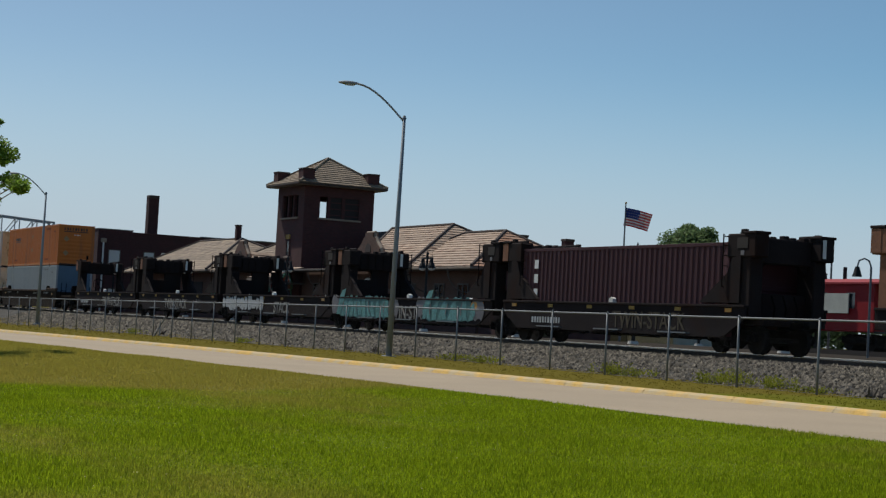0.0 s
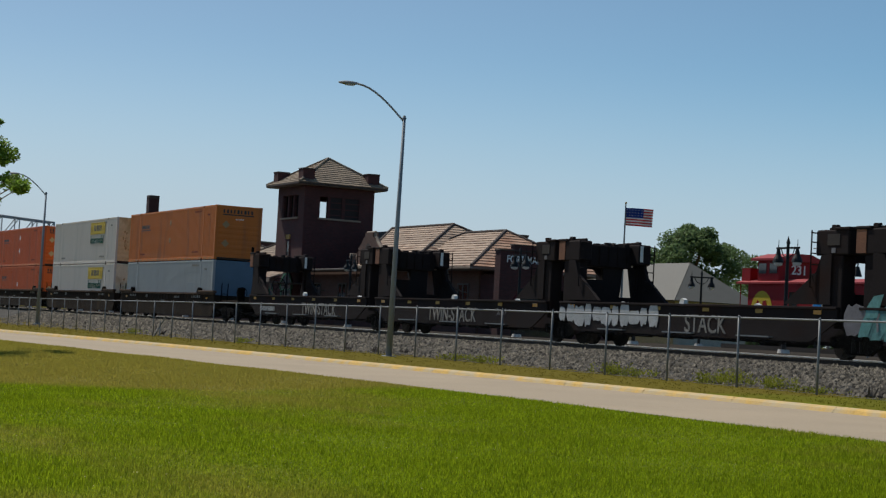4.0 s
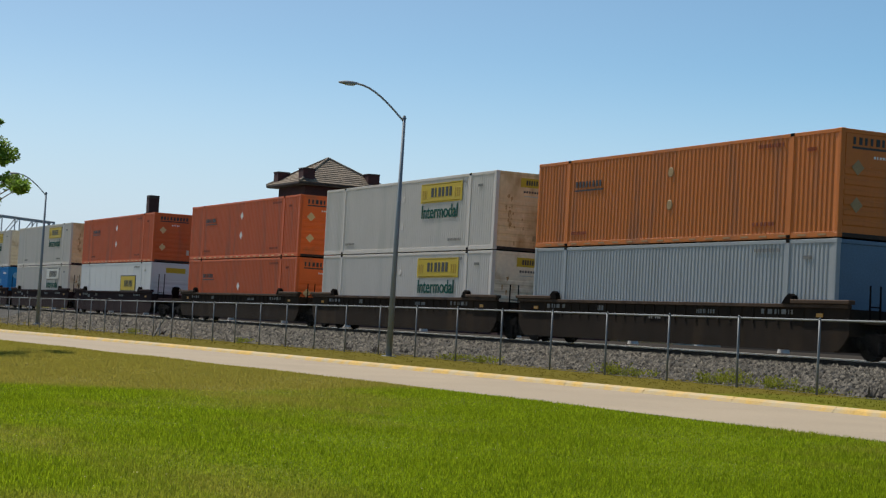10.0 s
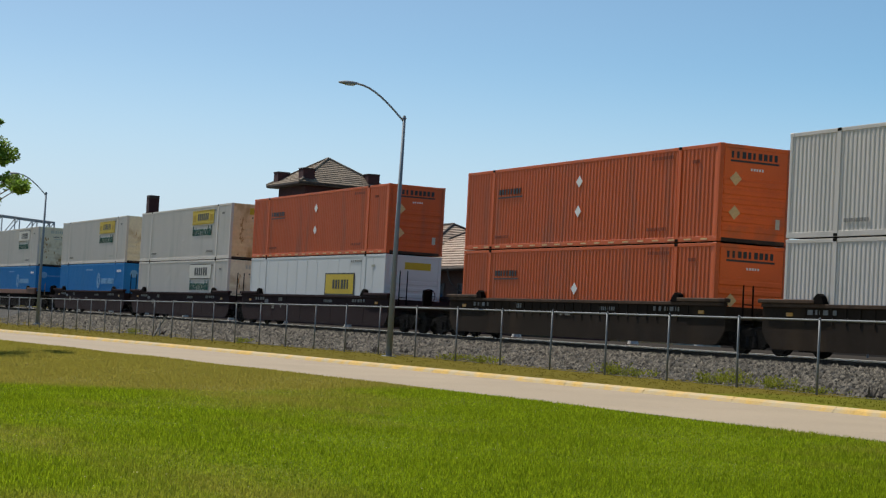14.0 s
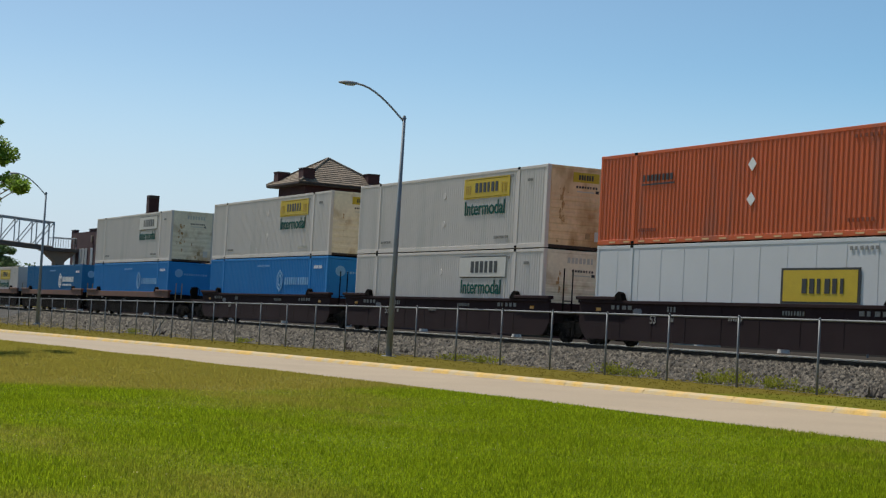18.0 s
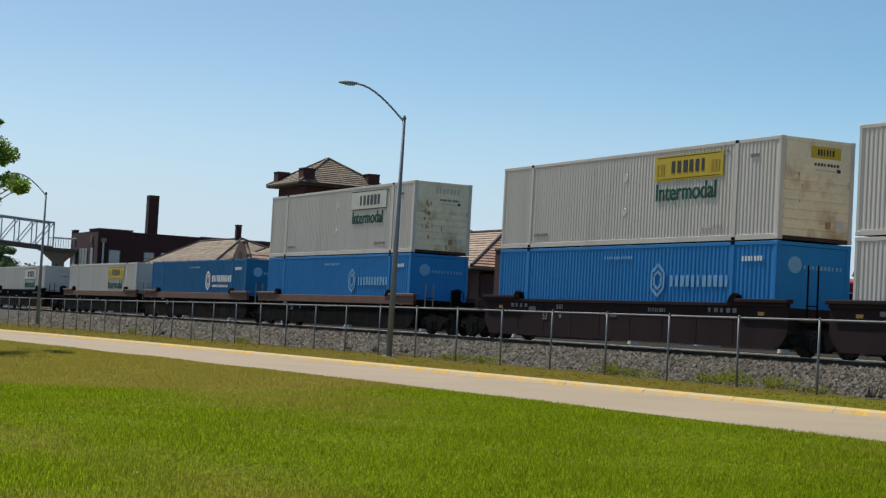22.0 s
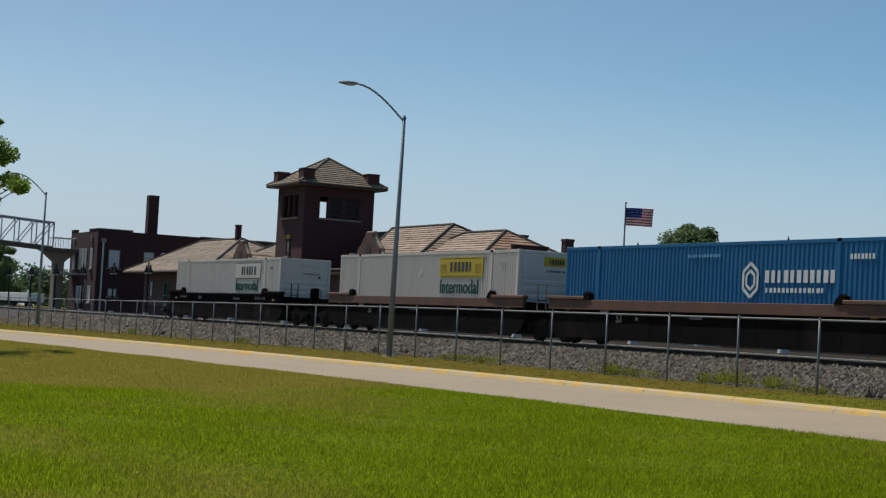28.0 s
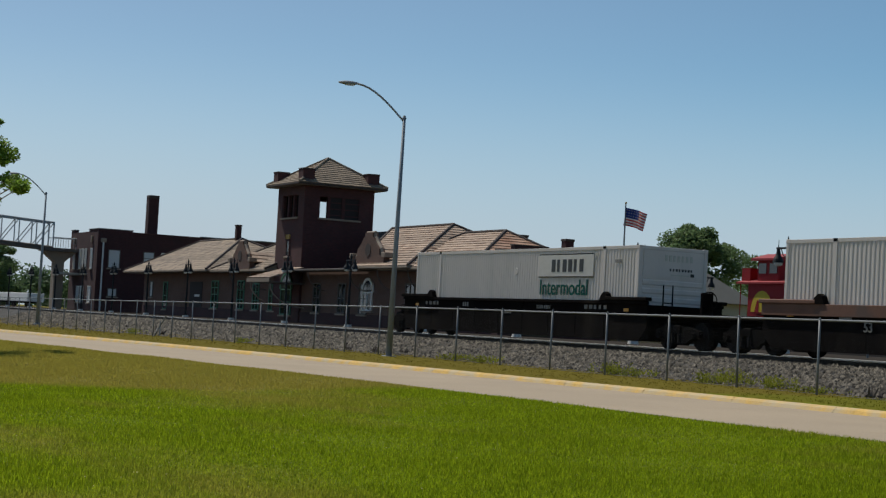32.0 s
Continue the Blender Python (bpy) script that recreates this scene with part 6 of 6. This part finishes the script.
part("drain_pipe", cyl(nb(), (PH[1] + .2, 50.6, 0), (PH[1] + .2, 50.6, 8.0), .1, .1, 8), M["blind"], power, "pale drain pipe")
part("rain_head", box(nb(), PH[1] + .02, PH[1] + .42, 50.3, 50.9, 7.75, 8.2, .05), M["stone_trim"], power)
part("porch_roof", box(nb(), -200, -196, 47.5, 50.0, 4.0, 4.25), M["shedwall"], power)
stack = thing("chimney_stack", pose(-192.8, 57.2, PLAT_Z), "tall square dark brick chimney", "chimney")
part("shaft", box(nb(), -.55, .55, -.6, .6, 0, 13.6, .02), M["brick2"], stack)
part("cap", box(nb(), -.57, .57, -.62, .62, 13.3, 13.72, .06), M["ridge"], stack)

# footbridge over the line
bridge = thing("footbridge", pose(-198.6, 0, PLAT_Z), "steel truss footbridge with concrete pier over the line", "footbridge")
sl = lambda y: 7.05 + (47.0 - y) * .06


def bar(name, a, b, r, parent=bridge, material="bridgesteel"):
    return part(name, cyl(nb(), a, b, r, r, 6), M[material], parent)


for xx in (-1.2, 1.2):
    for y0 in range(15, 47, 4):
        bar("bottom_chord", (xx, y0, sl(y0)), (xx, y0 + 4, sl(y0 + 4)), .16, material="soffit")
        bar("top_chord", (xx, y0, sl(y0) + 2.9), (xx, y0 + 4, sl(y0 + 4) + 2.9), .11)
        for q in (0, 2):
            bar("upright", (xx, y0 + q, sl(y0 + q)), (xx, y0 + q, sl(y0 + q) + 2.9), .07)
        bar("diagonal", (xx, y0, sl(y0)), (xx, y0 + 2, sl(y0 + 2) + 2.9), .06)
        bar("diagonal", (xx, y0 + 2, sl(y0 + 2)), (xx, y0 + 4, sl(y0 + 4) + 2.9), .06)
    bar("upright", (xx, 47, sl(47)), (xx, 47, sl(47) + 2.9), .09)
    bar("handrail", (xx, 47, sl(47) + 1.2), (xx, 49.8, sl(47) + 1.2), .05)
    for q in range(9):
        bar("baluster", (xx, 47.3 + q * .3, sl(47)), (xx, 47.3 + q * .3, sl(47) + 1.2), .025)
for y0 in range(15, 49, 4):
    bar("cross_tie", (-1.2, y0, sl(y0) + 2.9), (1.2, y0, sl(y0) + 2.9), .07)
dk = nb()
prism(dk, [(15, sl(15) - .35), (47, sl(47) - .35), (47, sl(47)), (15, sl(15))], "x", -1.3, 1.3)
part("deck", dk, M["soffit"], bridge)
part("landing", box(nb(), -1.6, 1.6, 46.0, 49.95, sl(47) - .4, sl(47) - .02), M["soffit"], bridge)
b = nb()
prism(b, [(46.0, 6.64), (49.9, 6.64), (48.55, 5.45), (48.55, 0), (47.45, 0), (47.45, 5.45)], "x", -.8, .8)
part("pier", b, M["stone_trim"], bridge, "flared concrete pier")
b = nb()
prism(b, [(13.0, 8.7), (17.4, 8.7), (16.0, 7.4), (16.0, -1), (14.4, -1), (14.4, 7.4)], "x", -1.2, 1.2)
part("pier", b, M["shedwall"], bridge, "flared concrete pier")


# platform lamps with two hanging lanterns
def platform_lamp(x, y, h=4.36):
    root = thing("platform_lamp", pose(x, y, PLAT_Z), "black iron platform lamp with two hanging bell lanterns", "lamp", "lamps along the platform")
    part("base", cyl(nb(), (0, 0, 0), (0, 0, .15), .26, .22, 12), M["paleedge"], root, "pale concrete base")
    part("post", cyl(nb(), (0, 0, .15), (0, 0, h), .09, .06, 10), M["blackiron"], root)
    part("finial", cyl(nb(), (0, 0, h), (0, 0, h + .28), .09, .01, 8), M["blackiron"], root)
    part("cross_arm", box(nb(), -.72, .72, -.03, .03, h - .22, h - .14), M["blackiron"], root)
    for s in (-1, 1):
        part("scroll", tube(nb(), [(s * .06, 0, h - .6), (s * .3, 0, h - .45), (s * .42, 0, h - .22)], .022, 6), M["blackiron"], root)
        part("hanger", cyl(nb(), (s * .6, 0, h - .14), (s * .6, 0, h + .16), .02, .01, 6), M["blackiron"], root)
        b = nb()
        cyl(b, (s * .6, 0, h - .42), (s * .6, 0, h - .2), .10, .06, 12)
        cyl(b, (s * .6, 0, h - .76), (s * .6, 0, h - .62), .235, .20, 14)
        cyl(b, (s * .6, 0, h - .62), (s * .6, 0, h - .42), .20, .09, 14)
        ln = part("lantern", b, M["blackiron"], root)
        g = nb()
        bmesh.ops.create_uvsphere(g, u_segments=10, v_segments=6, radius=.18, matrix=Matrix.Translation((s * .6, 0, h - .80)) @ Matrix.Diagonal((1, 1, .6, 1)))
        part("globe", g, M["whitepaint"], ln, "pale glass globe")
    return root


first = platform_lamp(-54.7, 42.2)
for k in range(1, 14):
    copy_thing(first, pose(-54.7 - 10.95 * k, 42.2, PLAT_Z))
copy_thing(first, pose(-72.5, 58.0, PLAT_Z))
copy_thing(first, pose(-86.4, 60.25, PLAT_Z, 0, 0, 58))

# gooseneck lamp and thin street pole near the caboose
goose = thing("gooseneck_lamp", pose(-53.6, 45.5, PLAT_Z), "grey gooseneck lamp near the caboose", "lamp")
part("post", cyl(nb(), (0, 0, 0), (0, 0, 3.6), .05, .045, 8), M["copper"], goose)
part("neck", tube(nb(), [(0, 0, 3.6), (0, -.1, 3.85), (0, -.35, 3.95), (0, -.62, 3.85), (0, -.7, 3.6)], .035, 6), M["copper"], goose)
part("shade", cyl(nb(), (0, -.7, 3.2), (0, -.7, 3.6), .2, .08, 10), M["blackiron"], goose)
far_pole = thing("street_lamp", pose(-75.15, 61, PLAT_Z), "thin dark street lamp behind the caboose", "street lamp")
part("pole", cyl(nb(), (0, 0, 0), (0, 0, 5.75), .07, .05, 8), M["copper"], far_pole)
part("arm", tube(nb(), [(0, 0, 5.5), (-.35, 0, 5.78), (-1.6, 0, 5.84)], .03, 6), M["copper"], far_pole)

# caboose on display
cab = thing("caboose", pose(-71.4, 57.85, PLAT_Z + .25), "red cupola caboose on display with yellow round emblem", "caboose")
CR = M["cabred"]
part("body", box(nb(), -5.2, 5.2, -1.35, 1.35, .95, 3.35, .03), CR, cab)
b = nb()
prism(b, [(-1.5, 3.33), (1.5, 3.33), (1.5, 3.42), (.8, 3.62), (-.8, 3.62), (-1.5, 3.42)], "x", -6.1, 6.1)
part("roof", b, M["cabroof"], cab)
cup = part("cupola", box(nb(), -4.6, -2.7, -1.2, 1.55, 3.5, 4.68, .03), CR, cab)
b = nb()
prism(b, [(-1.42, 4.60), (1.75, 4.60), (1.75, 4.68), (.75, 5.02), (-.35, 5.02), (-1.42, 4.72)], "x", -4.95, -2.5)
part("cupola_roof", b, M["cabroof"], cup)
for k in (-4.15, -3.2):
    part("pane", box(nb(), k - .33, k + .33, -1.225, -1.205, 3.9, 4.45), M["glass"], cup)
    part("window_frame", box(nb(), k - .4, k - .34, -1.24, -1.2, 3.85, 4.5), CR, cup)
lettering("lettering", "231", .70, M["white"], cab, pose(-2.685, .12, 4.12) @ END_TEXT, .012, None, "white road number")
b = nb()
pts = [(math.cos(a) * .95, 1.45 + math.sin(a) * 1.15) for a in np.linspace(0, math.pi, 15)]
prism(b, pts, "y", -1.372, -1.36)
part("emblem", b, M["yellow"], cab, "yellow half-round emblem").matrix_basis = pose(-3.9, 0, .35)
b = nb()
prism(b, [(-.62, 1.42), (-.24, 1.42), (-.24, 2.05), (-.38, 2.12)], "y", -1.385, -1.374)
part("emblem_mark", b, CR, cab).matrix_basis = pose(-3.9, 0, .35)
part("emblem_mark", prism(nb(), [(.10, 1.42), (.62, 1.42), (.40, 2.1), (.10, 2.05)], "y", -1.385, -1.374), CR, cab).matrix_basis = pose(-3.9, 0, .35)
for k in (-1.2, 1.2, 3.4):
    part("pane", box(nb(), k - .35, k + .35, -1.372, -1.352, 2.1, 2.9), M["glass"], cab)
    part("window_frame", box(nb(), k - .42, k + .42, -1.366, -1.351, 2.03, 2.97), CR, cab)
bd = part("notice_board", box(nb(), .6, 3.4, -1.5, -1.44, 1.85, 2.85), M["faded"], cab, "pale blue and white notice board")
part("notice_field", box(nb(), .65, 1.3, -1.51, -1.502, 1.9, 2.8), BOX["blue"], bd)
part("smoke_jack", cyl(nb(), (1.0, .2, 3.6), (1.0, .2, 4.3), .1, .1, 8), M["blackiron"], cab)
for e in (-1, 1):
    part("end_platform", box(nb(), e * 5.2, e * 6.05, -1.3, 1.3, .9, 1.0), M["blackiron"], cab)
    for yy in (-1.25, 1.25):
        part("handrail", cyl(nb(), (e * 6.0, yy, 1.0), (e * 6.0, yy, 3.35), .03, .03, 6), CR, cab)
    part("end_lamp", box(nb(), e * 5.95 - .08, e * 5.95 + .08, 1.05, 1.2, 3.42, 3.7, .02), M["blackiron"], cab)
    part("ladder", box(nb(), e * 6.0 - .03, e * 6.0 + .03, .3, .7, 1.0, 4.0), CR, cab)
for x in (-3.6, 3.6):
    tk = part("truck", box(nb(), x - 1.1, x + 1.1, -1.1, 1.1, .35, .7, .05), M["truck"], cab)
    for k in (-.85, .85):
        part("wheel", cyl(nb(), (x + k, -.8, .42), (x + k, .8, .42), .42, .42, 16), M["wheel"], tk)
part("tool_box", box(nb(), -6.0, -5.25, -1.2, -.5, 3.45, 4.2), CR, cab)
solid("display_track", box(nb(), -79, -64, 56.6, 58.4, PLAT_Z - .02, PLAT_Z + .25), M["rail"], "short display track under the caboose", "track", "structure")

# sheds beyond the line
shed = thing("metal_shed", pose(0, 0, 1.12), "long shed with pale grey hipped metal roof", "shed")
part("wall", box(nb(), -134, -98.6, 66.6, 72.7, 0, 3.1), M["shedwall"], shed)
SA, SB, SC, SD = (-136, 66, 3.1), (-97.7, 66, 3.1), (-97.7, 73.2, 3.1), (-136, 73.2, 3.1)
S0, S1 = (-131, 69.6, 5.9), (-101.3, 69.6, 5.9)
for a, b_, c, d in ((SA, SB, S0, S1), (SC, SD, S1, S0), (SB, SC, S1, S1), (SD, SA, S0, S0)):
    roof_slope(shed, a, b_, c, d, 1, M["greyshed"], 0)
for k in range(5):
    part("door_panel", box(nb(), -131 + k * 6, -128.4 + k * 6, 66.5, 66.59, 0, 2.5), M["greyshed"], shed)

# flag on its pole
pole = thing("flagpole", pose(-96.6, 61.0, PLAT_Z), "slender grey flagpole with a gold ball", "flagpole")
FH = 9.15
part("shaft", cyl(nb(), (0, 0, 0), (0, 0, FH), .09, .045, 10), M["alu"], pole)
g = nb()
bmesh.ops.create_uvsphere(g, u_segments=10, v_segments=6, radius=.075, matrix=Matrix.Translation((0, 0, FH + .06)))
part("ball", g, M["ochre"], pole)
flag = thing("flag", pose(-96.6, 61.0, PLAT_Z), "striped flag in red and white with blue canton, waving", "flag")
FLAG = []
SEG, FW, FZ = 5, 2.2, 1.18
for i in range(SEG):
    w = FW / SEG
    st = new("cloth_strip")
    st.empty_display_size = .1
    st.parent = flag
    for j in range(13):
        z0, z1 = FH - .25 - FZ * (j + 1) / 13, FH - .25 - FZ * j / 13
        if i < SEG * .42 and j < 7:
            continue
        part("stripe", box(nb(), 0, w + .012, -.008, .008, z0, z1), M["flagred"] if j % 2 == 0 else M["flagwhite"], st)
    if i < SEG * .42:
        cn = part("canton", box(nb(), 0, w + .012, -.008, .008, FH - .25 - FZ * 7 / 13, FH - .25), M["flagblue"], st)
        for r in range(4):
            for c in range(2):
                part("star", box(nb(), w * (.22 + .5 * c) - .03, w * (.22 + .5 * c) + .03, -.0095, .0095, FH - .38 - r * .18 - .03, FH - .38 - r * .18 + .03), M["flagwhite"], cn)
    FLAG.append(st)


def flag_pose(i, t):
    """Pose of strip i at t seconds: a chain of short chords along a running wave."""
    w = FW / SEG
    base = radians(68 - 7 * math.sin(t * .55) - 5 * math.sin(t * 1.31))
    droop = radians(11 + 7 * math.sin(t * .8 + 1))
    p_ = Vector((0, .05, 0))
    for k in range(i + 1):
        a = base - radians(24) * math.sin(2.4 * t - k * 1.15) * (.35 + .65 * k / SEG)
        turn = Matrix.Rotation(radians(90) - a, 4, "Z") @ Matrix.Rotation(droop * (.5 + .5 * k / SEG), 4, "Y")
        top = Vector((0, 0, FH - .25))
        if k == i:
            return Matrix.Translation(p_ + top) @ turn @ Matrix.Translation(-top)
        p_ = p_ + turn.to_3x3() @ Vector((w, 0, 0))


# ---------------------------------------------------------------- trees
def leaves(rg, centres, n, size, squash=.8):
    """Many small leaves round clump centres."""
    vs, fs = [], []
    for _ in range(n):
        c, r = centres[rg.randrange(len(centres))]
        v = Vector((rg.gauss(0, 1), rg.gauss(0, 1), rg.gauss(0, 1)))
        v = v.normalized() * r * (rg.random() ** .4)
        q = Vector(c) + Vector((v.x, v.y, v.z * squash))
        a = Vector((rg.gauss(0, 1), rg.gauss(0, 1), rg.gauss(0, .6))).normalized()
        b = a.cross(Vector((rg.gauss(0, 1), rg.gauss(0, 1), rg.gauss(0, 1)))).normalized()
        s = size * rg.uniform(.6, 1.3)
        k = len(vs)
        vs += [q - a * s, q + b * s * .45, q + a * s, q - b * s * .45]
        fs.append((k, k + 1, k + 2, k + 3))
    return vs, fs


def tree(x, y, z, h, rad, trunk_r, n, leaf, seed, label, material, low=.3, clumps=38, name="tree", group="trees", extra=()):
    rg = random.Random(seed)
    root = thing(name, pose(x, y, z), label, "tree", group)
    b = nb()
    top = Vector((rg.uniform(-.3, .3), rg.uniform(-.3, .3), h * .62))
    cyl(b, (0, 0, -.1), top * .5, trunk_r, trunk_r * .72, 10)
    cyl(b, top * .5, top, trunk_r * .72, trunk_r * .4, 9)
    part("trunk", b, M["bark"], root, smooth=True)
    centres = []
    for i in range(clumps):
        a = rg.uniform(0, 6.283)
        t = rg.random() ** .55
        zz = low + (1 - low) * rg.random()
        prof = math.sin(math.pi * min(1, max(0, (zz - low) / (1 - low) * .82 + .14))) ** .7
        c = Vector((math.cos(a) * rad * t * prof, math.sin(a) * rad * t * prof, h * zz * .95))
        centres.append((c, rad * rg.uniform(.16, .32)))
    centres += [(Vector(v), r) for v, r in extra]
    for i in range(9 + len(extra)):
        c = centres[i * 3 % clumps if i < 9 else clumps + i - 9][0]
        s = top * rg.uniform(.45, .95)
        lb = nb()
        m_ = s.lerp(c, .5) + Vector((0, 0, h * .03))
        cyl(lb, s, m_, trunk_r * .32, trunk_r * .2, 6)
        cyl(lb, m_, c, trunk_r * .2, trunk_r * .06, 6)
        part("limb", lb, M["bark"], root)
    vs, fs = leaves(rg, centres, n, leaf)
    ob = new("crown", quick_mesh("crown", vs, fs, material))
    ob.parent = root
    return root


tree(-49.8, 7.75, .05, 7.4, 2.6, .16, 12500, .075, 2, "small leafy green park tree on the lawn", M["leafnear"], low=.62, clumps=40,
     extra=(((-1.5, 2.65, 6.2), .36), ((-1.7, 3.0, 5.95), .34), ((-1.2, 2.7, 5.75), .3), ((-.9, 2.9, 5.1), .36), ((.1, 2.95, 4.95), .36), ((.5, 2.95, 4.85), .26), ((-1.8, 2.6, 4.5), .3), ((-1.4, 2.62, 6.85), .1)))
tree(-132.2, 91.0, 1.1, 11.3, 5.0, .4, 40000, .17, 15, "broad green tree behind the depot", M["leaf"], low=.2, clumps=64)
tree(-303.0, 62.0, 1.1, 11.4, 5.4, .5, 16000, .3, 9, "broad green tree beyond the footbridge", M["leaf"], low=.12, clumps=60)
tree(-142.1, 106.0, 1.1, 9.2, 4.0, .3, 6000, .24, 12, "pale green tree behind the caboose", M["leaf"], low=.1)

# far woods as rows of leaf clumps
rg = random.Random(21)


def woods(x0, y0, x1, y1, n, h, r, seed, label):
    g = random.Random(seed)
    cs = []
    for i in range(n):
        t = (i + g.random()) / n
        for k in range(3):
            cs.append(((x0 + (x1 - x0) * t + g.gauss(0, r), y0 + (y1 - y0) * t + g.gauss(0, r), 1 + h * g.uniform(.1, .95) * (.8 + .35 * math.sin(t * 21 + seed))), r * g.uniform(.6, 1.1)))
    vs, fs = leaves(g, cs, n * 500, r * .17)
    tagged(new("far_woods", quick_mesh("far_woods", vs, fs, M["leafdark"])), label, "woods", kind="stuff")


woods(-800, 60, -780, 420, 90, 14, 6, 8, "blue-green ridge of woods on the horizon")
woods(-420, 60, -380, 300, 60, 12.5, 4.5, 3, "dark green woods far along the line")
woods(-700, 330, 40, 330, 150, 17, 7, 4, "hazy green woods on the far shore")
woods(40, 330, 200, 60, 50, 19, 6, 5, "green woods beyond the lawn's end")
woods(-420, 40, -380, -60, 40, 14, 5, 6, "green trees along the park")
# long white trailers parked far along the line
for k, (x, w) in enumerate(((-253.7, 12.0), (-253.7 - 13.2, 12.0))):
    v = thing("parked_trailer", pose(x, 57, PLAT_Z), "long white trailer parked beyond the footbridge", "trailer", "parked trailers")
    part("body", box(nb(), -w / 2, w / 2, -1.2, 1.2, .75, 2.0, .06), M["whitepaint"], v)
    part("chassis", box(nb(), -w / 2 + .3, w / 2 - .3, -.9, .9, .5, .75), M["truck"], v)
    for sx in (-w / 2 + 1.6, -w / 2 + 2.9):
        for sy in (-1.0, 1.0):
            part("wheel", cyl(nb(), (sx, sy - .13, .48), (sx, sy + .13, .48), .48, .48, 14), M["truck"], v)
    part("landing_leg", cyl(nb(), (w / 2 - 2, -.6, 0), (w / 2 - 2, -.6, .6), .06, .06, 8), M["galv"], v)


# ---------------------------------------------------------------- what moves
def motions():
    times = [2.0 * k for k in range(17)]
    for ob in TRAIN:
        home = ob.matrix_basis.copy()
        walk(ob, [(t, Matrix.Translation((travelled(t), 0, 0)) @ home) for t in times])
    for i, st in enumerate(FLAG):
        walk(st, [(.25 * k, flag_pose(i, .25 * k)) for k in range(129)])
    # wheels roll: one turn table for each of the two axle places, taken over by all trucks
    lead_sets = {}
    for w, k in WHEELSETS:
        if k not in lead_sets:
            rows = []
            for q in range(int(32 * 15) + 1):
                t = q / 15
                rows.append((t, pose(k, 0, .42) @ Matrix.Rotation(travelled(t) / .42, 4, "Y")))
            walk(w, rows)
            lead_sets[k] = w
        else:
            src = lead_sets[k]
            w.rotation_mode = "QUATERNION"
            ad = w.animation_data_create()
            ad.action = src.animation_data.action
            ad.action_slot = src.animation_data.action_slot


motions()
